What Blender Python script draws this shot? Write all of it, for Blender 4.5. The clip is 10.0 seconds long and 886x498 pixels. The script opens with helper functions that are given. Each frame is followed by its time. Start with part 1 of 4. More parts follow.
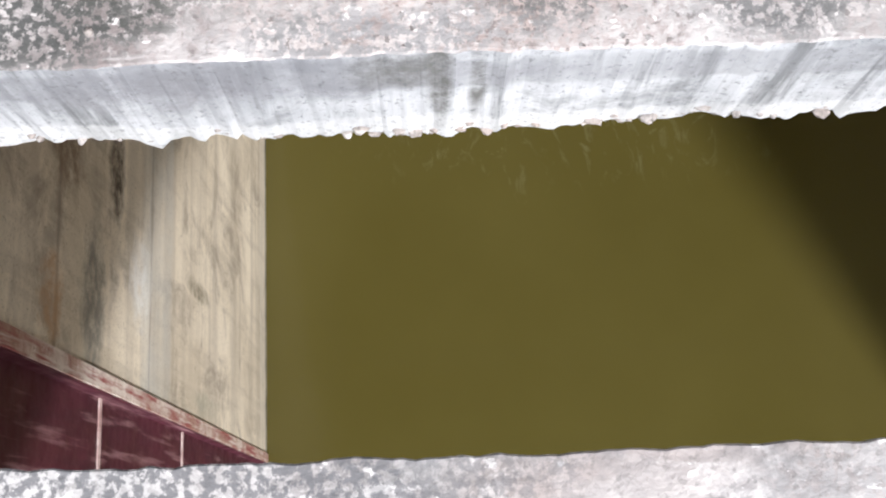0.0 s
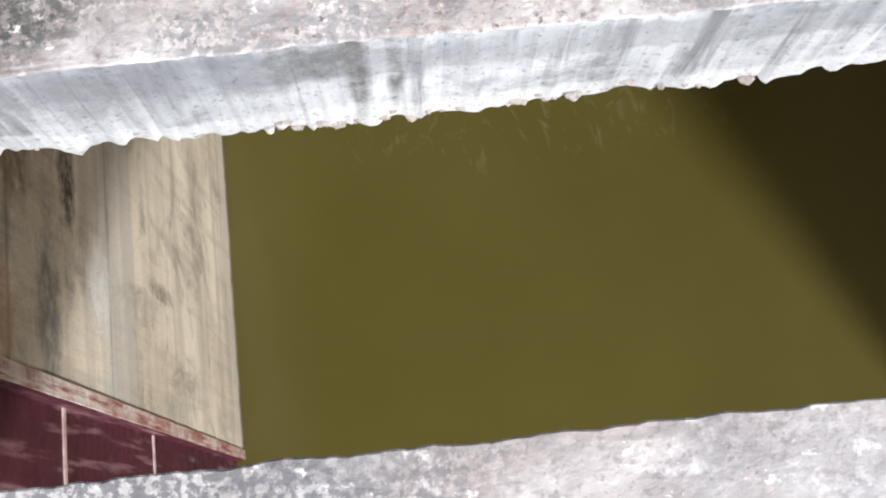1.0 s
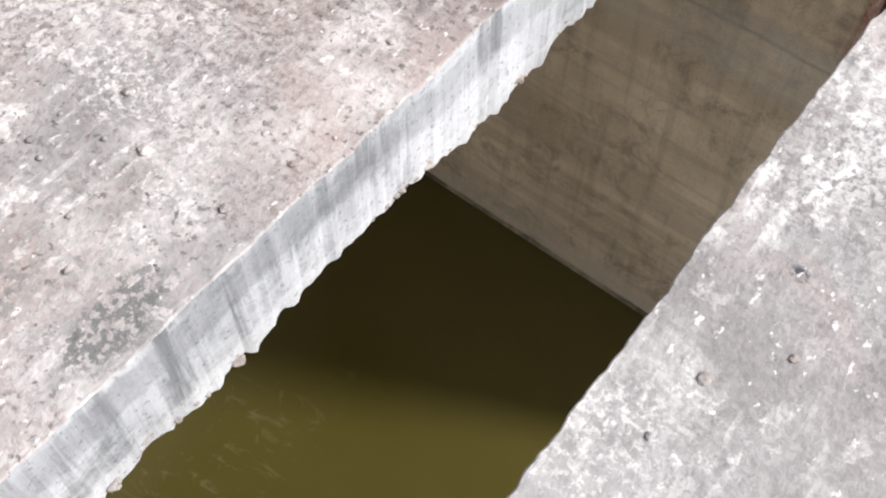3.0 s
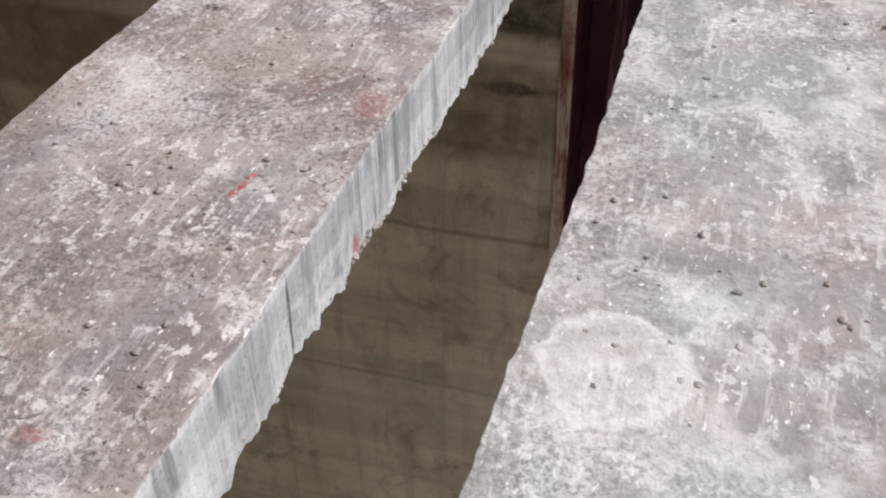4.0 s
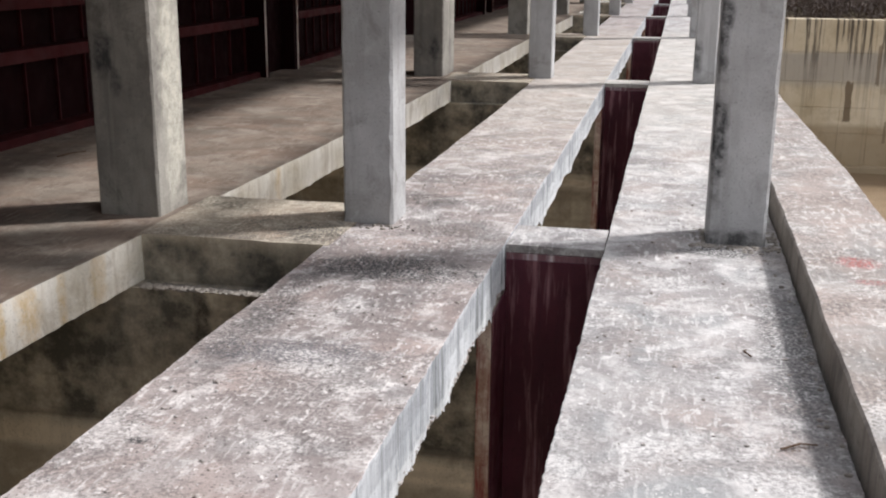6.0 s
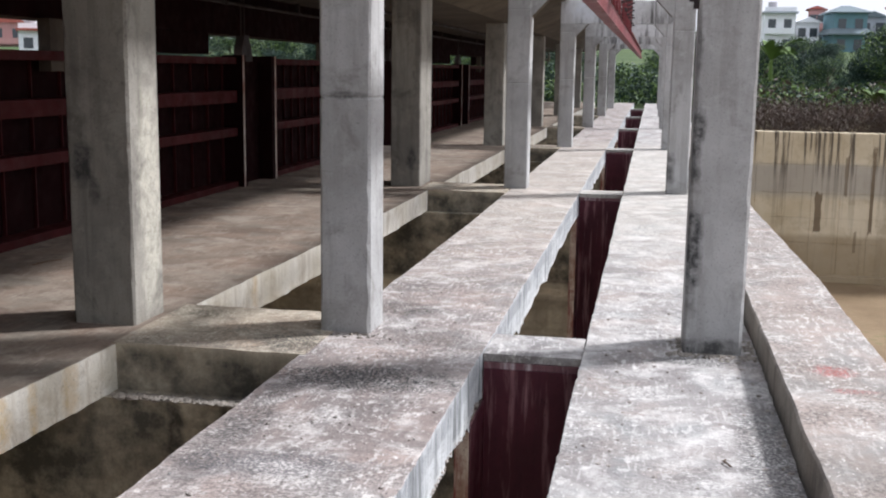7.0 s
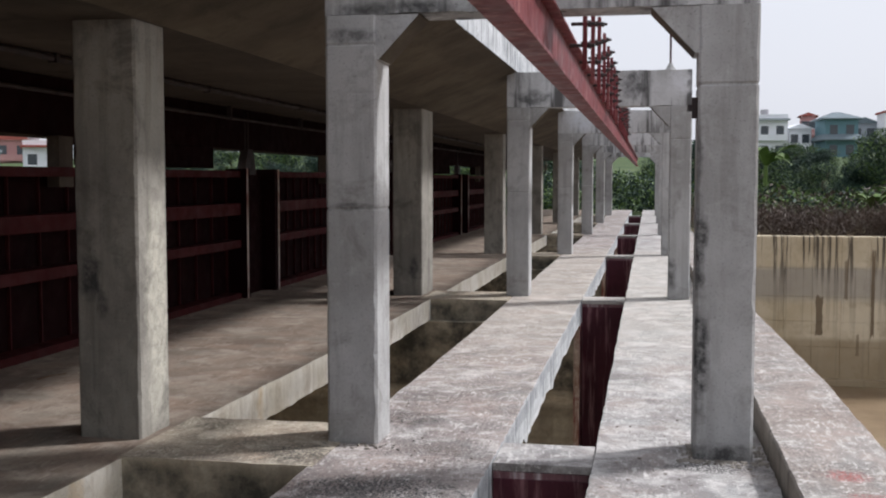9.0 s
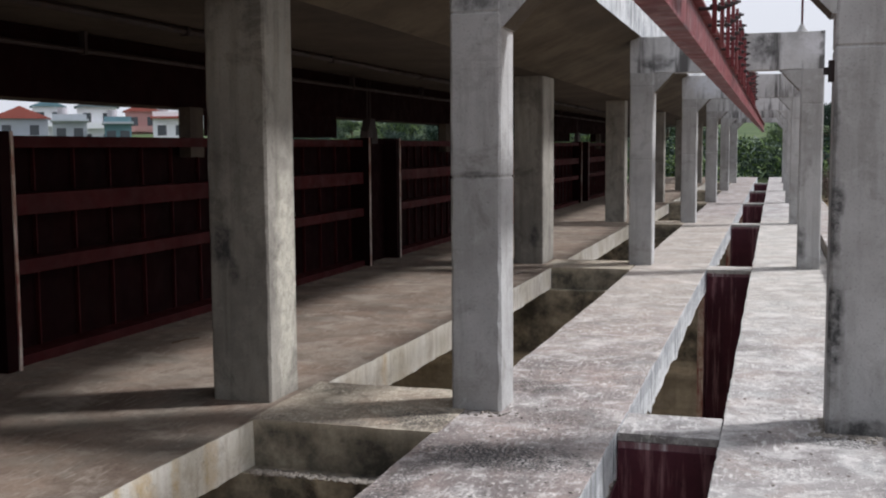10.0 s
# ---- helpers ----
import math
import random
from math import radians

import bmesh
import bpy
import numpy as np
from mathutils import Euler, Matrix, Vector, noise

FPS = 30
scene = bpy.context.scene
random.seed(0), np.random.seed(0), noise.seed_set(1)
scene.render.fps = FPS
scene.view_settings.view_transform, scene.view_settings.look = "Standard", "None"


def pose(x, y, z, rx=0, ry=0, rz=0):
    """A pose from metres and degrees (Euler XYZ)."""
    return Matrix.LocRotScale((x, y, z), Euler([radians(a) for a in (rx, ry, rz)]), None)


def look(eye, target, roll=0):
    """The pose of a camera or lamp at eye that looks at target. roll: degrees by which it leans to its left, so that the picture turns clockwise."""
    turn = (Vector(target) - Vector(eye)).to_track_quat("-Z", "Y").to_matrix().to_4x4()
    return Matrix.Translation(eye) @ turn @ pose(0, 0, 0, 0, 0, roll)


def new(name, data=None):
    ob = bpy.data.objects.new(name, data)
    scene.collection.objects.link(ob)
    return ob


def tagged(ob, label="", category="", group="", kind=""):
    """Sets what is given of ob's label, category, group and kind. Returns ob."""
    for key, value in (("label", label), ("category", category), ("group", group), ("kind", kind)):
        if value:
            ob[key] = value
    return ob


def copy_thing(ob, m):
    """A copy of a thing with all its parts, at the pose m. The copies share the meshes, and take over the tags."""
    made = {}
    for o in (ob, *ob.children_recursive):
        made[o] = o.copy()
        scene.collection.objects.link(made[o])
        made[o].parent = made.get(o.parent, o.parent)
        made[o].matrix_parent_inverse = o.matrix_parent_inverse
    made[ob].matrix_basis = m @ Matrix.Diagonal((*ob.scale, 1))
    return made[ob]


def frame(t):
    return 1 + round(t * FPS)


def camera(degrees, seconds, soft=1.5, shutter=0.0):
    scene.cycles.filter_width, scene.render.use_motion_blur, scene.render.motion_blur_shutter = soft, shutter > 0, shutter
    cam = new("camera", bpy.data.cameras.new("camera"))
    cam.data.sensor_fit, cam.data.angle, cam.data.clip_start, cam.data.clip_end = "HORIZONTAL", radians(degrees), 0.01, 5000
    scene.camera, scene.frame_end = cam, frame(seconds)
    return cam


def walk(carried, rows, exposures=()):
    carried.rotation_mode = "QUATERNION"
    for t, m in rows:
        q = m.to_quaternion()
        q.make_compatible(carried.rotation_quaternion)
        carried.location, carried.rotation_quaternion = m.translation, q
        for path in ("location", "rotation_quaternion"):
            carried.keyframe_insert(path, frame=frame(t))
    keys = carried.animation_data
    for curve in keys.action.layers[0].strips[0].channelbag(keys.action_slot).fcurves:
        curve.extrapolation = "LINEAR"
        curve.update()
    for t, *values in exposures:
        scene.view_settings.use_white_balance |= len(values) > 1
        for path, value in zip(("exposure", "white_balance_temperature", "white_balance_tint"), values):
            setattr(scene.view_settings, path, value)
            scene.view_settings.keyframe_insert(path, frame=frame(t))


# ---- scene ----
cam = camera(44.6, 10.0, soft=2.1)
PATH = [
    (0, (-0.11, 0.053, 1.46), (-0.618, 0.102, -0.474), 3.0),
    (0.2, (-0.105, 0.067, 1.428), (-0.595, 0.122, -0.511), 3.3),
    (0.5, (-0.046, 0.102, 1.413), (-0.611, 0.173, -0.504), 2.8),
    (1, (-0.119, 0.124, 1.443), (-0.593, 0.221, -0.498), 5.3),
    (1.5, (-0.107, 0.189, 1.469), (-0.629, 0.32, -0.457), 5.2),
    (1.8, (-0.063, 0.209, 1.442), (-0.655, 0.478, -0.45), 7.0),
    (2, (-0.047, 0.228, 1.468), (-0.64, 0.566, -0.412), 8.0),
    (2.2, (-0.043, 0.255, 1.466), (-0.64, 0.668, -0.397), 7.4),
    (3.3, (0.118, 0.329, 1.514), (-0.517, 1.366, -0.073), -0.6),
    (3.5, (0.164, 0.356, 1.51), (-0.451, 1.525, 0.009), -1.1),
    (4, (0.158, 0.335, 1.555), (-0.322, 1.857, 0.35), -0.9),
    (4.2, (0.162, 0.284, 1.545), (-0.366, 1.878, 0.458), -2.8),
    (4.5, (0.163, 0.276, 1.582), (-0.357, 1.947, 0.614), -1.8),
    (5, (0.144, 0.281, 1.609), (-0.329, 2.053, 0.811), -1.2),
    (5.5, (0.129, 0.268, 1.622), (-0.279, 2.115, 0.973), -0.2),
    (6, (0.125, 0.258, 1.629), (-0.275, 2.146, 1.104), 0.5),
    (7.5, (0.118, 0.247, 1.635), (-0.221, 2.2, 1.375), 0.8),
    (8, (0.115, 0.245, 1.642), (-0.203, 2.21, 1.444), 0.8),
    (8.5, (0.1, 0.227, 1.649), (-0.234, 2.195, 1.522), 0.3),
    (9, (0.089, 0.206, 1.636), (-0.284, 2.167, 1.507), -0.0),
    (9.5, (0.075, 0.197, 1.641), (-0.371, 2.14, 1.472), -0.4),
    (10, (0.053, 0.201, 1.638), (-0.531, 2.105, 1.451), -0.4),
]
walk(cam, [(t, look(eye, target, roll)) for t, eye, target, roll in PATH],
     exposures=[(t, stops, kelvin, 13) for t, stops, kelvin in ((0.0, 0.46, 6130), (2.0, 0.30, 6130), (3.3, 0.2, 6330), (4.0, -0.2, 6330), (5.0, -0.03, 6300), (6.2, 0.12, 6230), (7.5, 0.2, 6030), (8.5, 0.02, 6120), (9.5, -0.3, 6200), (10.0, -0.22, 6150))])

# ---------------------------------------------------------------- light
SUN_EL, SUN_AZ = 44.0, 61.0      # degrees; azimuth from +Y towards +X
world = bpy.data.worlds.new("overcast")
scene.world = world
world.use_nodes = True
wn = world.node_tree.nodes
sky = wn.new("ShaderNodeTexSky")
sky.sky_type, sky.sun_disc = "NISHITA", False
sky.sun_elevation, sky.sun_rotation = radians(SUN_EL), radians(SUN_AZ)
sky.air_density, sky.dust_density, sky.ozone_density = 1.3, 6.0, 1.0
pale = wn.new("ShaderNodeHueSaturation")
pale.inputs["Saturation"].default_value = 0.5
world.node_tree.links.new(sky.outputs[0], pale.inputs["Color"])
haze = wn.new("ShaderNodeMix")          # thin bright cloud over the whole sky
haze.data_type = "RGBA"
haze.inputs[0].default_value = 0.72
haze.inputs[7].default_value = (10.0, 10.2, 10.6, 1)
world.node_tree.links.new(pale.outputs[0], haze.inputs[6])
world.node_tree.links.new(haze.outputs[2], wn["Background"].inputs["Color"])
wn["Background"].inputs["Strength"].default_value = 0.113

sun_data = bpy.data.lights.new("sun", "SUN")
sun_data.energy, sun_data.angle, sun_data.color = 4.2, radians(6), (1.0, 0.98, 0.95)
sun = new("sun", sun_data)
e, a = radians(SUN_EL), radians(SUN_AZ)
sun.matrix_world = look((30 * math.sin(a) * math.cos(e), 30 * math.cos(a) * math.cos(e), 30 * math.sin(e)), (0, 0, 0))


# ---------------------------------------------------------------- material kit
class Kit:
    """A small node builder for one material."""

    def __init__(self, name, rough=0.85, metal=0.0, spec=0.35):
        self.mat = bpy.data.materials.new(name)
        self.mat.use_nodes = True
        self.t = self.mat.node_tree
        self.bsdf = self.t.nodes["Principled BSDF"]
        self.bsdf.inputs["Roughness"].default_value = rough
        self.bsdf.inputs["Metallic"].default_value = metal
        self.bsdf.inputs["Specular IOR Level"].default_value = spec
        geo = self.t.nodes.new("ShaderNodeNewGeometry")
        self.pos = geo.outputs["Position"]
        self.island = geo.outputs["Random Per Island"]

    def link(self, a, b):
        self.t.links.new(a, b)

    def mapped(self, scale=(1, 1, 1), shift=(0, 0, 0), turn=0.0):
        m = self.t.nodes.new("ShaderNodeMapping")
        m.inputs["Scale"].default_value = scale
        m.inputs["Location"].default_value = shift
        m.inputs["Rotation"].default_value = (0, 0, turn)
        self.link(self.pos, m.inputs["Vector"])
        return m.outputs[0]

    def noise(self, scale, detail=4, rough=0.6, stretch=(1, 1, 1), shift=(0, 0, 0), distort=0.0):
        n = self.t.nodes.new("ShaderNodeTexNoise")
        n.inputs["Scale"].default_value = scale
        n.inputs["Detail"].default_value = detail
        n.inputs["Roughness"].default_value = rough
        n.inputs["Distortion"].default_value = distort
        self.link(self.mapped(stretch, shift), n.inputs["Vector"])
        return n.outputs["Fac"]

    def cells(self, scale, stretch=(1, 1, 1)):
        n = self.t.nodes.new("ShaderNodeTexVoronoi")
        n.inputs["Scale"].default_value = scale
        self.link(self.mapped(stretch), n.inputs["Vector"])
        return n.outputs["Distance"]

    def ramp(self, fac, stops):
        r = self.t.nodes.new("ShaderNodeValToRGB")
        el = r.color_ramp.elements
        while len(el) < len(stops):
            el.new(0.5)
        for e_, (p, c) in zip(el, stops):
            e_.position = p
            e_.color = (c, c, c, 1) if isinstance(c, (int, float)) else (*c, 1)
        self.link(fac, r.inputs[0])
        return r.outputs[0]

    def mix(self, fac, a, b, how="MIX"):
        m = self.t.nodes.new("ShaderNodeMix")
        m.data_type, m.blend_type = "RGBA", how
        for sock, v in ((m.inputs[0], fac), (m.inputs[6], a), (m.inputs[7], b)):
            if isinstance(v, (int, float)):
                sock.default_value = v
            elif isinstance(v, tuple):
                sock.default_value = (*v, 1)
            else:
                self.link(v, sock)
        return m.outputs[2]

    def math(self, how, a, b=0.0):
        m = self.t.nodes.new("ShaderNodeMath")
        m.operation = how
        for sock, v in ((m.inputs[0], a), (m.inputs[1], b)):
            if isinstance(v, (int, float)):
                sock.default_value = v
            else:
                self.link(v, sock)
        return m.outputs[0]

    def axis(self, k):
        x = self.t.nodes.new("ShaderNodeSeparateXYZ")
        self.link(self.pos, x.inputs[0])
        return x.outputs[k]

    def spot(self, centre, radii, turn=0.0, inner=0.6, outer=1.1, wobble=0.6, scale=9.0):
        """1 inside an uneven patch round centre, 0 outside."""
        m = self.t.nodes.new("ShaderNodeMapping")
        m.vector_type = "TEXTURE"
        m.inputs["Location"].default_value = centre
        m.inputs["Rotation"].default_value = (0, 0, radians(turn))
        m.inputs["Scale"].default_value = radii
        self.link(self.pos, m.inputs["Vector"])
        ln = self.t.nodes.new("ShaderNodeVectorMath")
        ln.operation = "LENGTH"
        self.link(m.outputs[0], ln.inputs[0])
        n = self.math("MULTIPLY", self.math("SUBTRACT", self.noise(scale, 4), 0.5), wobble * 2)
        return self.math("ADD", ln.outputs["Value"], n)

    def bump(self, height, strength, distance=0.01, base=None):
        b = self.t.nodes.new("ShaderNodeBump")
        b.inputs["Strength"].default_value = strength
        b.inputs["Distance"].default_value = distance
        self.link(height, b.inputs["Height"])
        if base is not None:
            self.link(base, b.inputs["Normal"])
        return b.outputs[0]

    def done(self, color, normal=None, rough=None):
        if isinstance(color, tuple):
            self.bsdf.inputs["Base Color"].default_value = (*color, 1)
        else:
            self.link(color, self.bsdf.inputs["Base Color"])
        if normal is not None:
            self.link(normal, self.bsdf.inputs["Normal"])
        if rough is not None:
            self.link(rough, self.bsdf.inputs["Roughness"])
        return self.mat


def concrete_top(name, base, pale_c, dark_c, marks=(), rings=(), flakes=0.5, specks=0.5, crust=0.85, lichen=0.55):
    """Weathered slab top: cloudy zones, crisp flaked crust, small pale dabs, lichen specks in clusters."""
    k = Kit(name, 0.92, spec=0.2)
    tint = lambda r, g, b: (base[0] * r, base[1] * g, base[2] * b)
    c = k.mix(k.ramp(k.noise(0.9, 4, 0.6), [(0.38, 0.0), (0.58, 1.0)]), dark_c, base)
    c = k.mix(k.ramp(k.noise(1.6, 4, 0.6, shift=(31, 7, 0), distort=0.5), [(0.45, 0.0), (0.62, 0.7)]), c, tint(0.99, 0.89, 0.845))
    c = k.mix(k.ramp(k.noise(2.1, 4, 0.6, shift=(3, 47, 0), distort=0.5), [(0.5, 0.0), (0.64, 0.6)]), c, tint(0.74, 0.82, 0.85))
    c = k.mix(k.ramp(k.noise(2.8, 4, 0.62, shift=(3, 1, 0), distort=0.6), [(flakes, 0.0), (flakes + 0.16, 0.75)]), c, pale_c)
    c = k.mix(k.ramp(k.noise(3.4, 6, 0.72, shift=(13, 1, 0), distort=0.5), [(0.51, 0.0), (0.64, 0.75)]), c, dark_c)
    area = k.ramp(k.noise(2.0, 3, 0.6, shift=(1, 15, 0)), [(0.38, 0.12), (0.6, 1.0)])
    crust_n = k.noise(13, 4, 0.66, stretch=(1.15, 0.95, 1), distort=0.15)
    c = k.mix(k.math("MULTIPLY", k.ramp(crust_n, [(0.56, 0.0), (0.61, crust)]), area), c, pale_c)
    c = k.mix(k.ramp(k.noise(17, 4, 0.65, shift=(5, 31, 0), distort=0.15), [(0.35, 0.55), (0.42, 0.0)]), c, dark_c)
    dab = k.noise(27, 4, 0.62, stretch=(1.4, 0.85, 1), shift=(21, 4, 0), distort=0.15)
    scratch = k.t.nodes.new("ShaderNodeTexNoise")
    scratch.inputs["Scale"].default_value, scratch.inputs["Detail"].default_value = 9.0, 5.0
    k.link(k.mapped((4.5, 0.7, 1), (2, 9, 0), 0.6), scratch.inputs["Vector"])
    c = k.mix(k.math("MULTIPLY", k.ramp(scratch.outputs["Fac"], [(0.56, 0.0), (0.66, 0.7)]), area), c, pale_c)
    c = k.mix(k.ramp(dab, [(0.625, 0.0), (0.66, crust)]), c, tuple(min(0.86, v * 1.12) for v in pale_c))
    speck_n = k.noise(48, 4, 0.7)
    moss = k.math("MULTIPLY", k.ramp(k.noise(1.9, 4, 0.65, shift=(11, 5, 0)), [(0.43, 0.0), (0.57, 1.0)]), k.ramp(speck_n, [(0.49, 0.0), (0.54, 1.0)]))
    c = k.mix(k.math("MULTIPLY", moss, lichen), c, tuple(v * 0.24 for v in base))
    spread = k.ramp(k.noise(4.0, 4, 0.6, shift=(8, 8, 0)), [(0.38, 0.25), (0.62, 1.0)])
    c = k.mix(k.math("MULTIPLY", k.ramp(k.noise(60, 3, 0.6, shift=(2, 6, 0)), [(0.37, specks), (0.42, 0.0)]), spread), c, tuple(v * 0.3 for v in base))
    for centre, radii, turn, color, amount in marks:
        d = k.spot(centre, radii, turn)
        f = k.math("MULTIPLY", k.ramp(d, [(0.5, amount), (1.0, 0.0)]), k.ramp(k.noise(62, 4, 0.66, shift=(2, 2, 2)), [(0.45, 0.06), (0.53, 1.0)]))
        c = k.mix(f, c, color)
    for centre, radii, turn in rings:
        d = k.spot(centre, radii, turn, wobble=0.45, scale=7.0)
        f = k.math("MULTIPLY", k.ramp(d, [(0.0, 0.15), (0.7, 0.3), (0.93, 0.85), (1.12, 0.0)]), k.ramp(k.noise(28, 4, 0.6), [(0.36, 0.45), (0.55, 1.0)]))
        c = k.mix(f, c, pale_c)
    h = k.math("ADD", k.math("MULTIPLY", crust_n, 1.6), k.math("ADD", k.math("MULTIPLY", speck_n, 0.5), k.math("MULTIPLY", dab, 0.7)))
    n = k.bump(h, 0.35, 0.014)
    n = k.bump(k.ramp(k.cells(40), [(0.0, 0.0), (0.2, 1.0)]), 0.25, 0.004, n)
    return k.done(c, n)


def concrete_face(name, base, pale_c, stain, joints=(), streaks=0.6, yellow=None, board=0.0, marks=(), bands=(), size=1.0):
    """Cast vertical face: run-down streaks, cloudy patches, lift joints at given heights."""
    k = Kit(name, 0.86, spec=0.25)
    c = k.mix(k.ramp(k.noise(1.1 * size, 5, 0.6), [(0.4, 0.0), (0.6, 1.0)]), base, pale_c)
    c = k.mix(k.ramp(k.noise(2.6 * size, 6, 0.72, shift=(5, 3, 1), distort=0.7), [(0.52, 0.0), (0.66, 0.6)]), c, stain)
    c = k.mix(k.ramp(k.noise(5.5 * size, 6, 0.75, shift=(15, 3, 1), distort=0.5), [(0.54, 0.0), (0.64, 0.5)]), c, pale_c)
    run = k.noise(7.5 * size, 5, 0.65, stretch=(1, 1, 0.09), shift=(2, 8, 0))
    c = k.mix(k.ramp(run, [(0.51, 0.0), (0.62, streaks)]), c, stain)
    run2 = k.noise(15 * size, 4, 0.65, stretch=(1, 1, 0.06), shift=(9, 1, 4))
    c = k.mix(k.ramp(run2, [(0.53, 0.0), (0.64, streaks * 0.8)]), c, pale_c)
    if yellow:
        y = k.noise(3.5 * size, 4, 0.6, stretch=(1, 1, 0.15), shift=(1, 20, 3))
        c = k.mix(k.ramp(y, [(0.5, 0.0), (0.62, 0.85)]), c, yellow)
    if board:
        band = k.noise(5.0 * size, 3, 0.6, stretch=(0.05, 0.05, 1), shift=(0, 3, 6), distort=0.3)
        c = k.mix(k.ramp(band, [(0.46, 0.0), (0.6, board)]), c, stain)
    z = k.axis(2)
    edge = k.math("MULTIPLY", k.noise(1.6 * size, 5, 0.7), 0.12)
    for zj in joints:
        d = k.math("ABSOLUTE", k.math("SUBTRACT", k.math("ADD", z, edge), zj + 0.06))
        c = k.mix(k.ramp(d, [(0.0, 0.7), (0.03, 0.0)]), c, stain)
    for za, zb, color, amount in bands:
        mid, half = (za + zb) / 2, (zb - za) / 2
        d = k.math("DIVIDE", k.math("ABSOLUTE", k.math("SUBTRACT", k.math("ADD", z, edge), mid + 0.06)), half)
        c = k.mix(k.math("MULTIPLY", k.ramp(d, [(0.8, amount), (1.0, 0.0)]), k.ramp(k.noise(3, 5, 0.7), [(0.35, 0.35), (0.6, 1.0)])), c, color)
    for centre, radii, turn, color, amount in marks:
        d = k.spot(centre, radii, turn, wobble=0.7)
        f = k.math("MULTIPLY", k.ramp(d, [(0.45, amount), (1.0, 0.0)]), k.ramp(k.noise(11, 6, 0.8, shift=(2, 2, 2)), [(0.36, 0.25), (0.56, 1.0)]))
        c = k.mix(f, c, color)
    c = k.mix(k.ramp(k.noise(75, 4, 0.75), [(0.34, 0.6), (0.44, 0.0)]), c, tuple(v * 0.35 for v in base))
    n = k.bump(k.noise(16, 6, 0.7), 0.4, 0.01)
    n = k.bump(k.ramp(k.cells(26), [(0.0, 0.0), (0.06, 1.0)]), 0.3, 0.004, n)
    return k.done(c, n)


def steel(name, base, rust, rough=0.5, streak=0.5, pale_c=None, spec=0.2):
    k = Kit(name, rough, spec=spec)
    c = k.mix(k.ramp(k.noise(2.5, 5, 0.6), [(0.35, 0.0), (0.7, 1.0)]), base, tuple(v * 0.6 for v in base))
    run = k.noise(9, 5, 0.6, stretch=(1, 1, 0.05))
    c = k.mix(k.ramp(run, [(0.5, 0.0), (0.7, streak)]), c, rust)
    if pale_c:
        c = k.mix(k.ramp(k.noise(12, 4, 0.65, stretch=(1, 1, 0.08), shift=(3, 3, 0)), [(0.54, 0.0), (0.68, 0.65)]), c, pale_c)
    c = k.mix(k.ramp(k.noise(45, 4, 0.7), [(0.58, 0.0), (0.7, 0.6)]), c, tuple(v * 0.5 for v in rust))
    n = k.bump(k.noise(30, 4, 0.6), 0.15, 0.004)
    return k.done(c, n, k.ramp(k.noise(6, 4), [(0.3, rough - 0.12), (0.7, rough + 0.2)]))


WATER = -8.32
RED = (0.42, 0.05, 0.05)
PINK = (0.52, 0.22, 0.2)
BLACK = (0.05, 0.05, 0.05)
m_walk_l = concrete_top("slab_top_worn", (0.38, 0.335, 0.315), (0.68, 0.64, 0.61), (0.21, 0.18, 0.17), marks=[
    ((-1.2, 0.3, 0), (0.8, 1.5, 1), 0, (0.62, 0.61, 0.59), 0.35), ((-0.94, 0.27, 0), (0.15, 0.17, 1), 0, (0.09, 0.09, 0.085), 0.8), ((-0.87, -0.47, 0), (0.12, 0.2, 1), 0, (0.08, 0.08, 0.075), 1.0), ((-0.82, 0.0, 0), (0.06, 0.3, 1), 0, (0.2, 0.2, 0.2), 0.7), ((-0.86, 0.62, 0), (0.08, 0.14, 1), 0, (0.1, 0.1, 0.1), 0.8), ((-1.25, 0.95, 0), (0.13, 0.16, 1), 0, (0.09, 0.09, 0.085), 0.4),
    ((-1.15, -0.7, 0), (0.5, 0.55, 1), 0, (0.10, 0.10, 0.095), 0.9), ((-1.05, 0.75, 0), (0.4, 0.35, 1), 0, (0.15, 0.15, 0.14), 0.35),
    ((-1.045, 2.44, 0), (0.014, 0.095, 1), -8, RED, 0.75), ((-1.06, 1.50, 0), (0.06, 0.03, 1), 10, RED, 0.35),
    ((-0.98, 2.95, 0), (0.26, 0.24, 1), 20, (0.2, 0.1, 0.1), 0.5), ((-0.86, 2.9, 0), (0.07, 0.1, 1), 20, RED, 0.3),
    ((-1.1, 0.45, 0), (0.16, 0.2, 1), 0, (0.09, 0.09, 0.08), 0.5), ((-1.0, -0.3, 0), (0.2, 0.3, 1), 0, (0.07, 0.07, 0.06), 0.7),
    ((-1.3, 17.5, 0), (4, 10, 1), 0, (0.56, 0.51, 0.42), 0.55), ((-1.3, 5.65, 0), (0.65, 0.34, 1), 0, BLACK, 1.0), ((-1.5, 7.35, 0), (0.4, 0.3, 1), 0, BLACK, 0.8), ((-1.68, 4.9, 0), (0.14, 0.9, 1), 0, BLACK, 0.7), ((-1.35, 4.35, 0), (0.45, 0.2, 1), 8, (0.09, 0.09, 0.1), 0.75),
    ((-1.1, 6.6, 0), (0.35, 0.35, 1), 0, BLACK, 0.6), ((-1.62, 3.4, 0), (0.05, 0.03, 1), 0, BLACK, 0.9),
    ((-1.55, 2.75, 0), (0.25, 0.3, 1), 0, (0.62, 0.6, 0.58), 0.6)], specks=1.0)
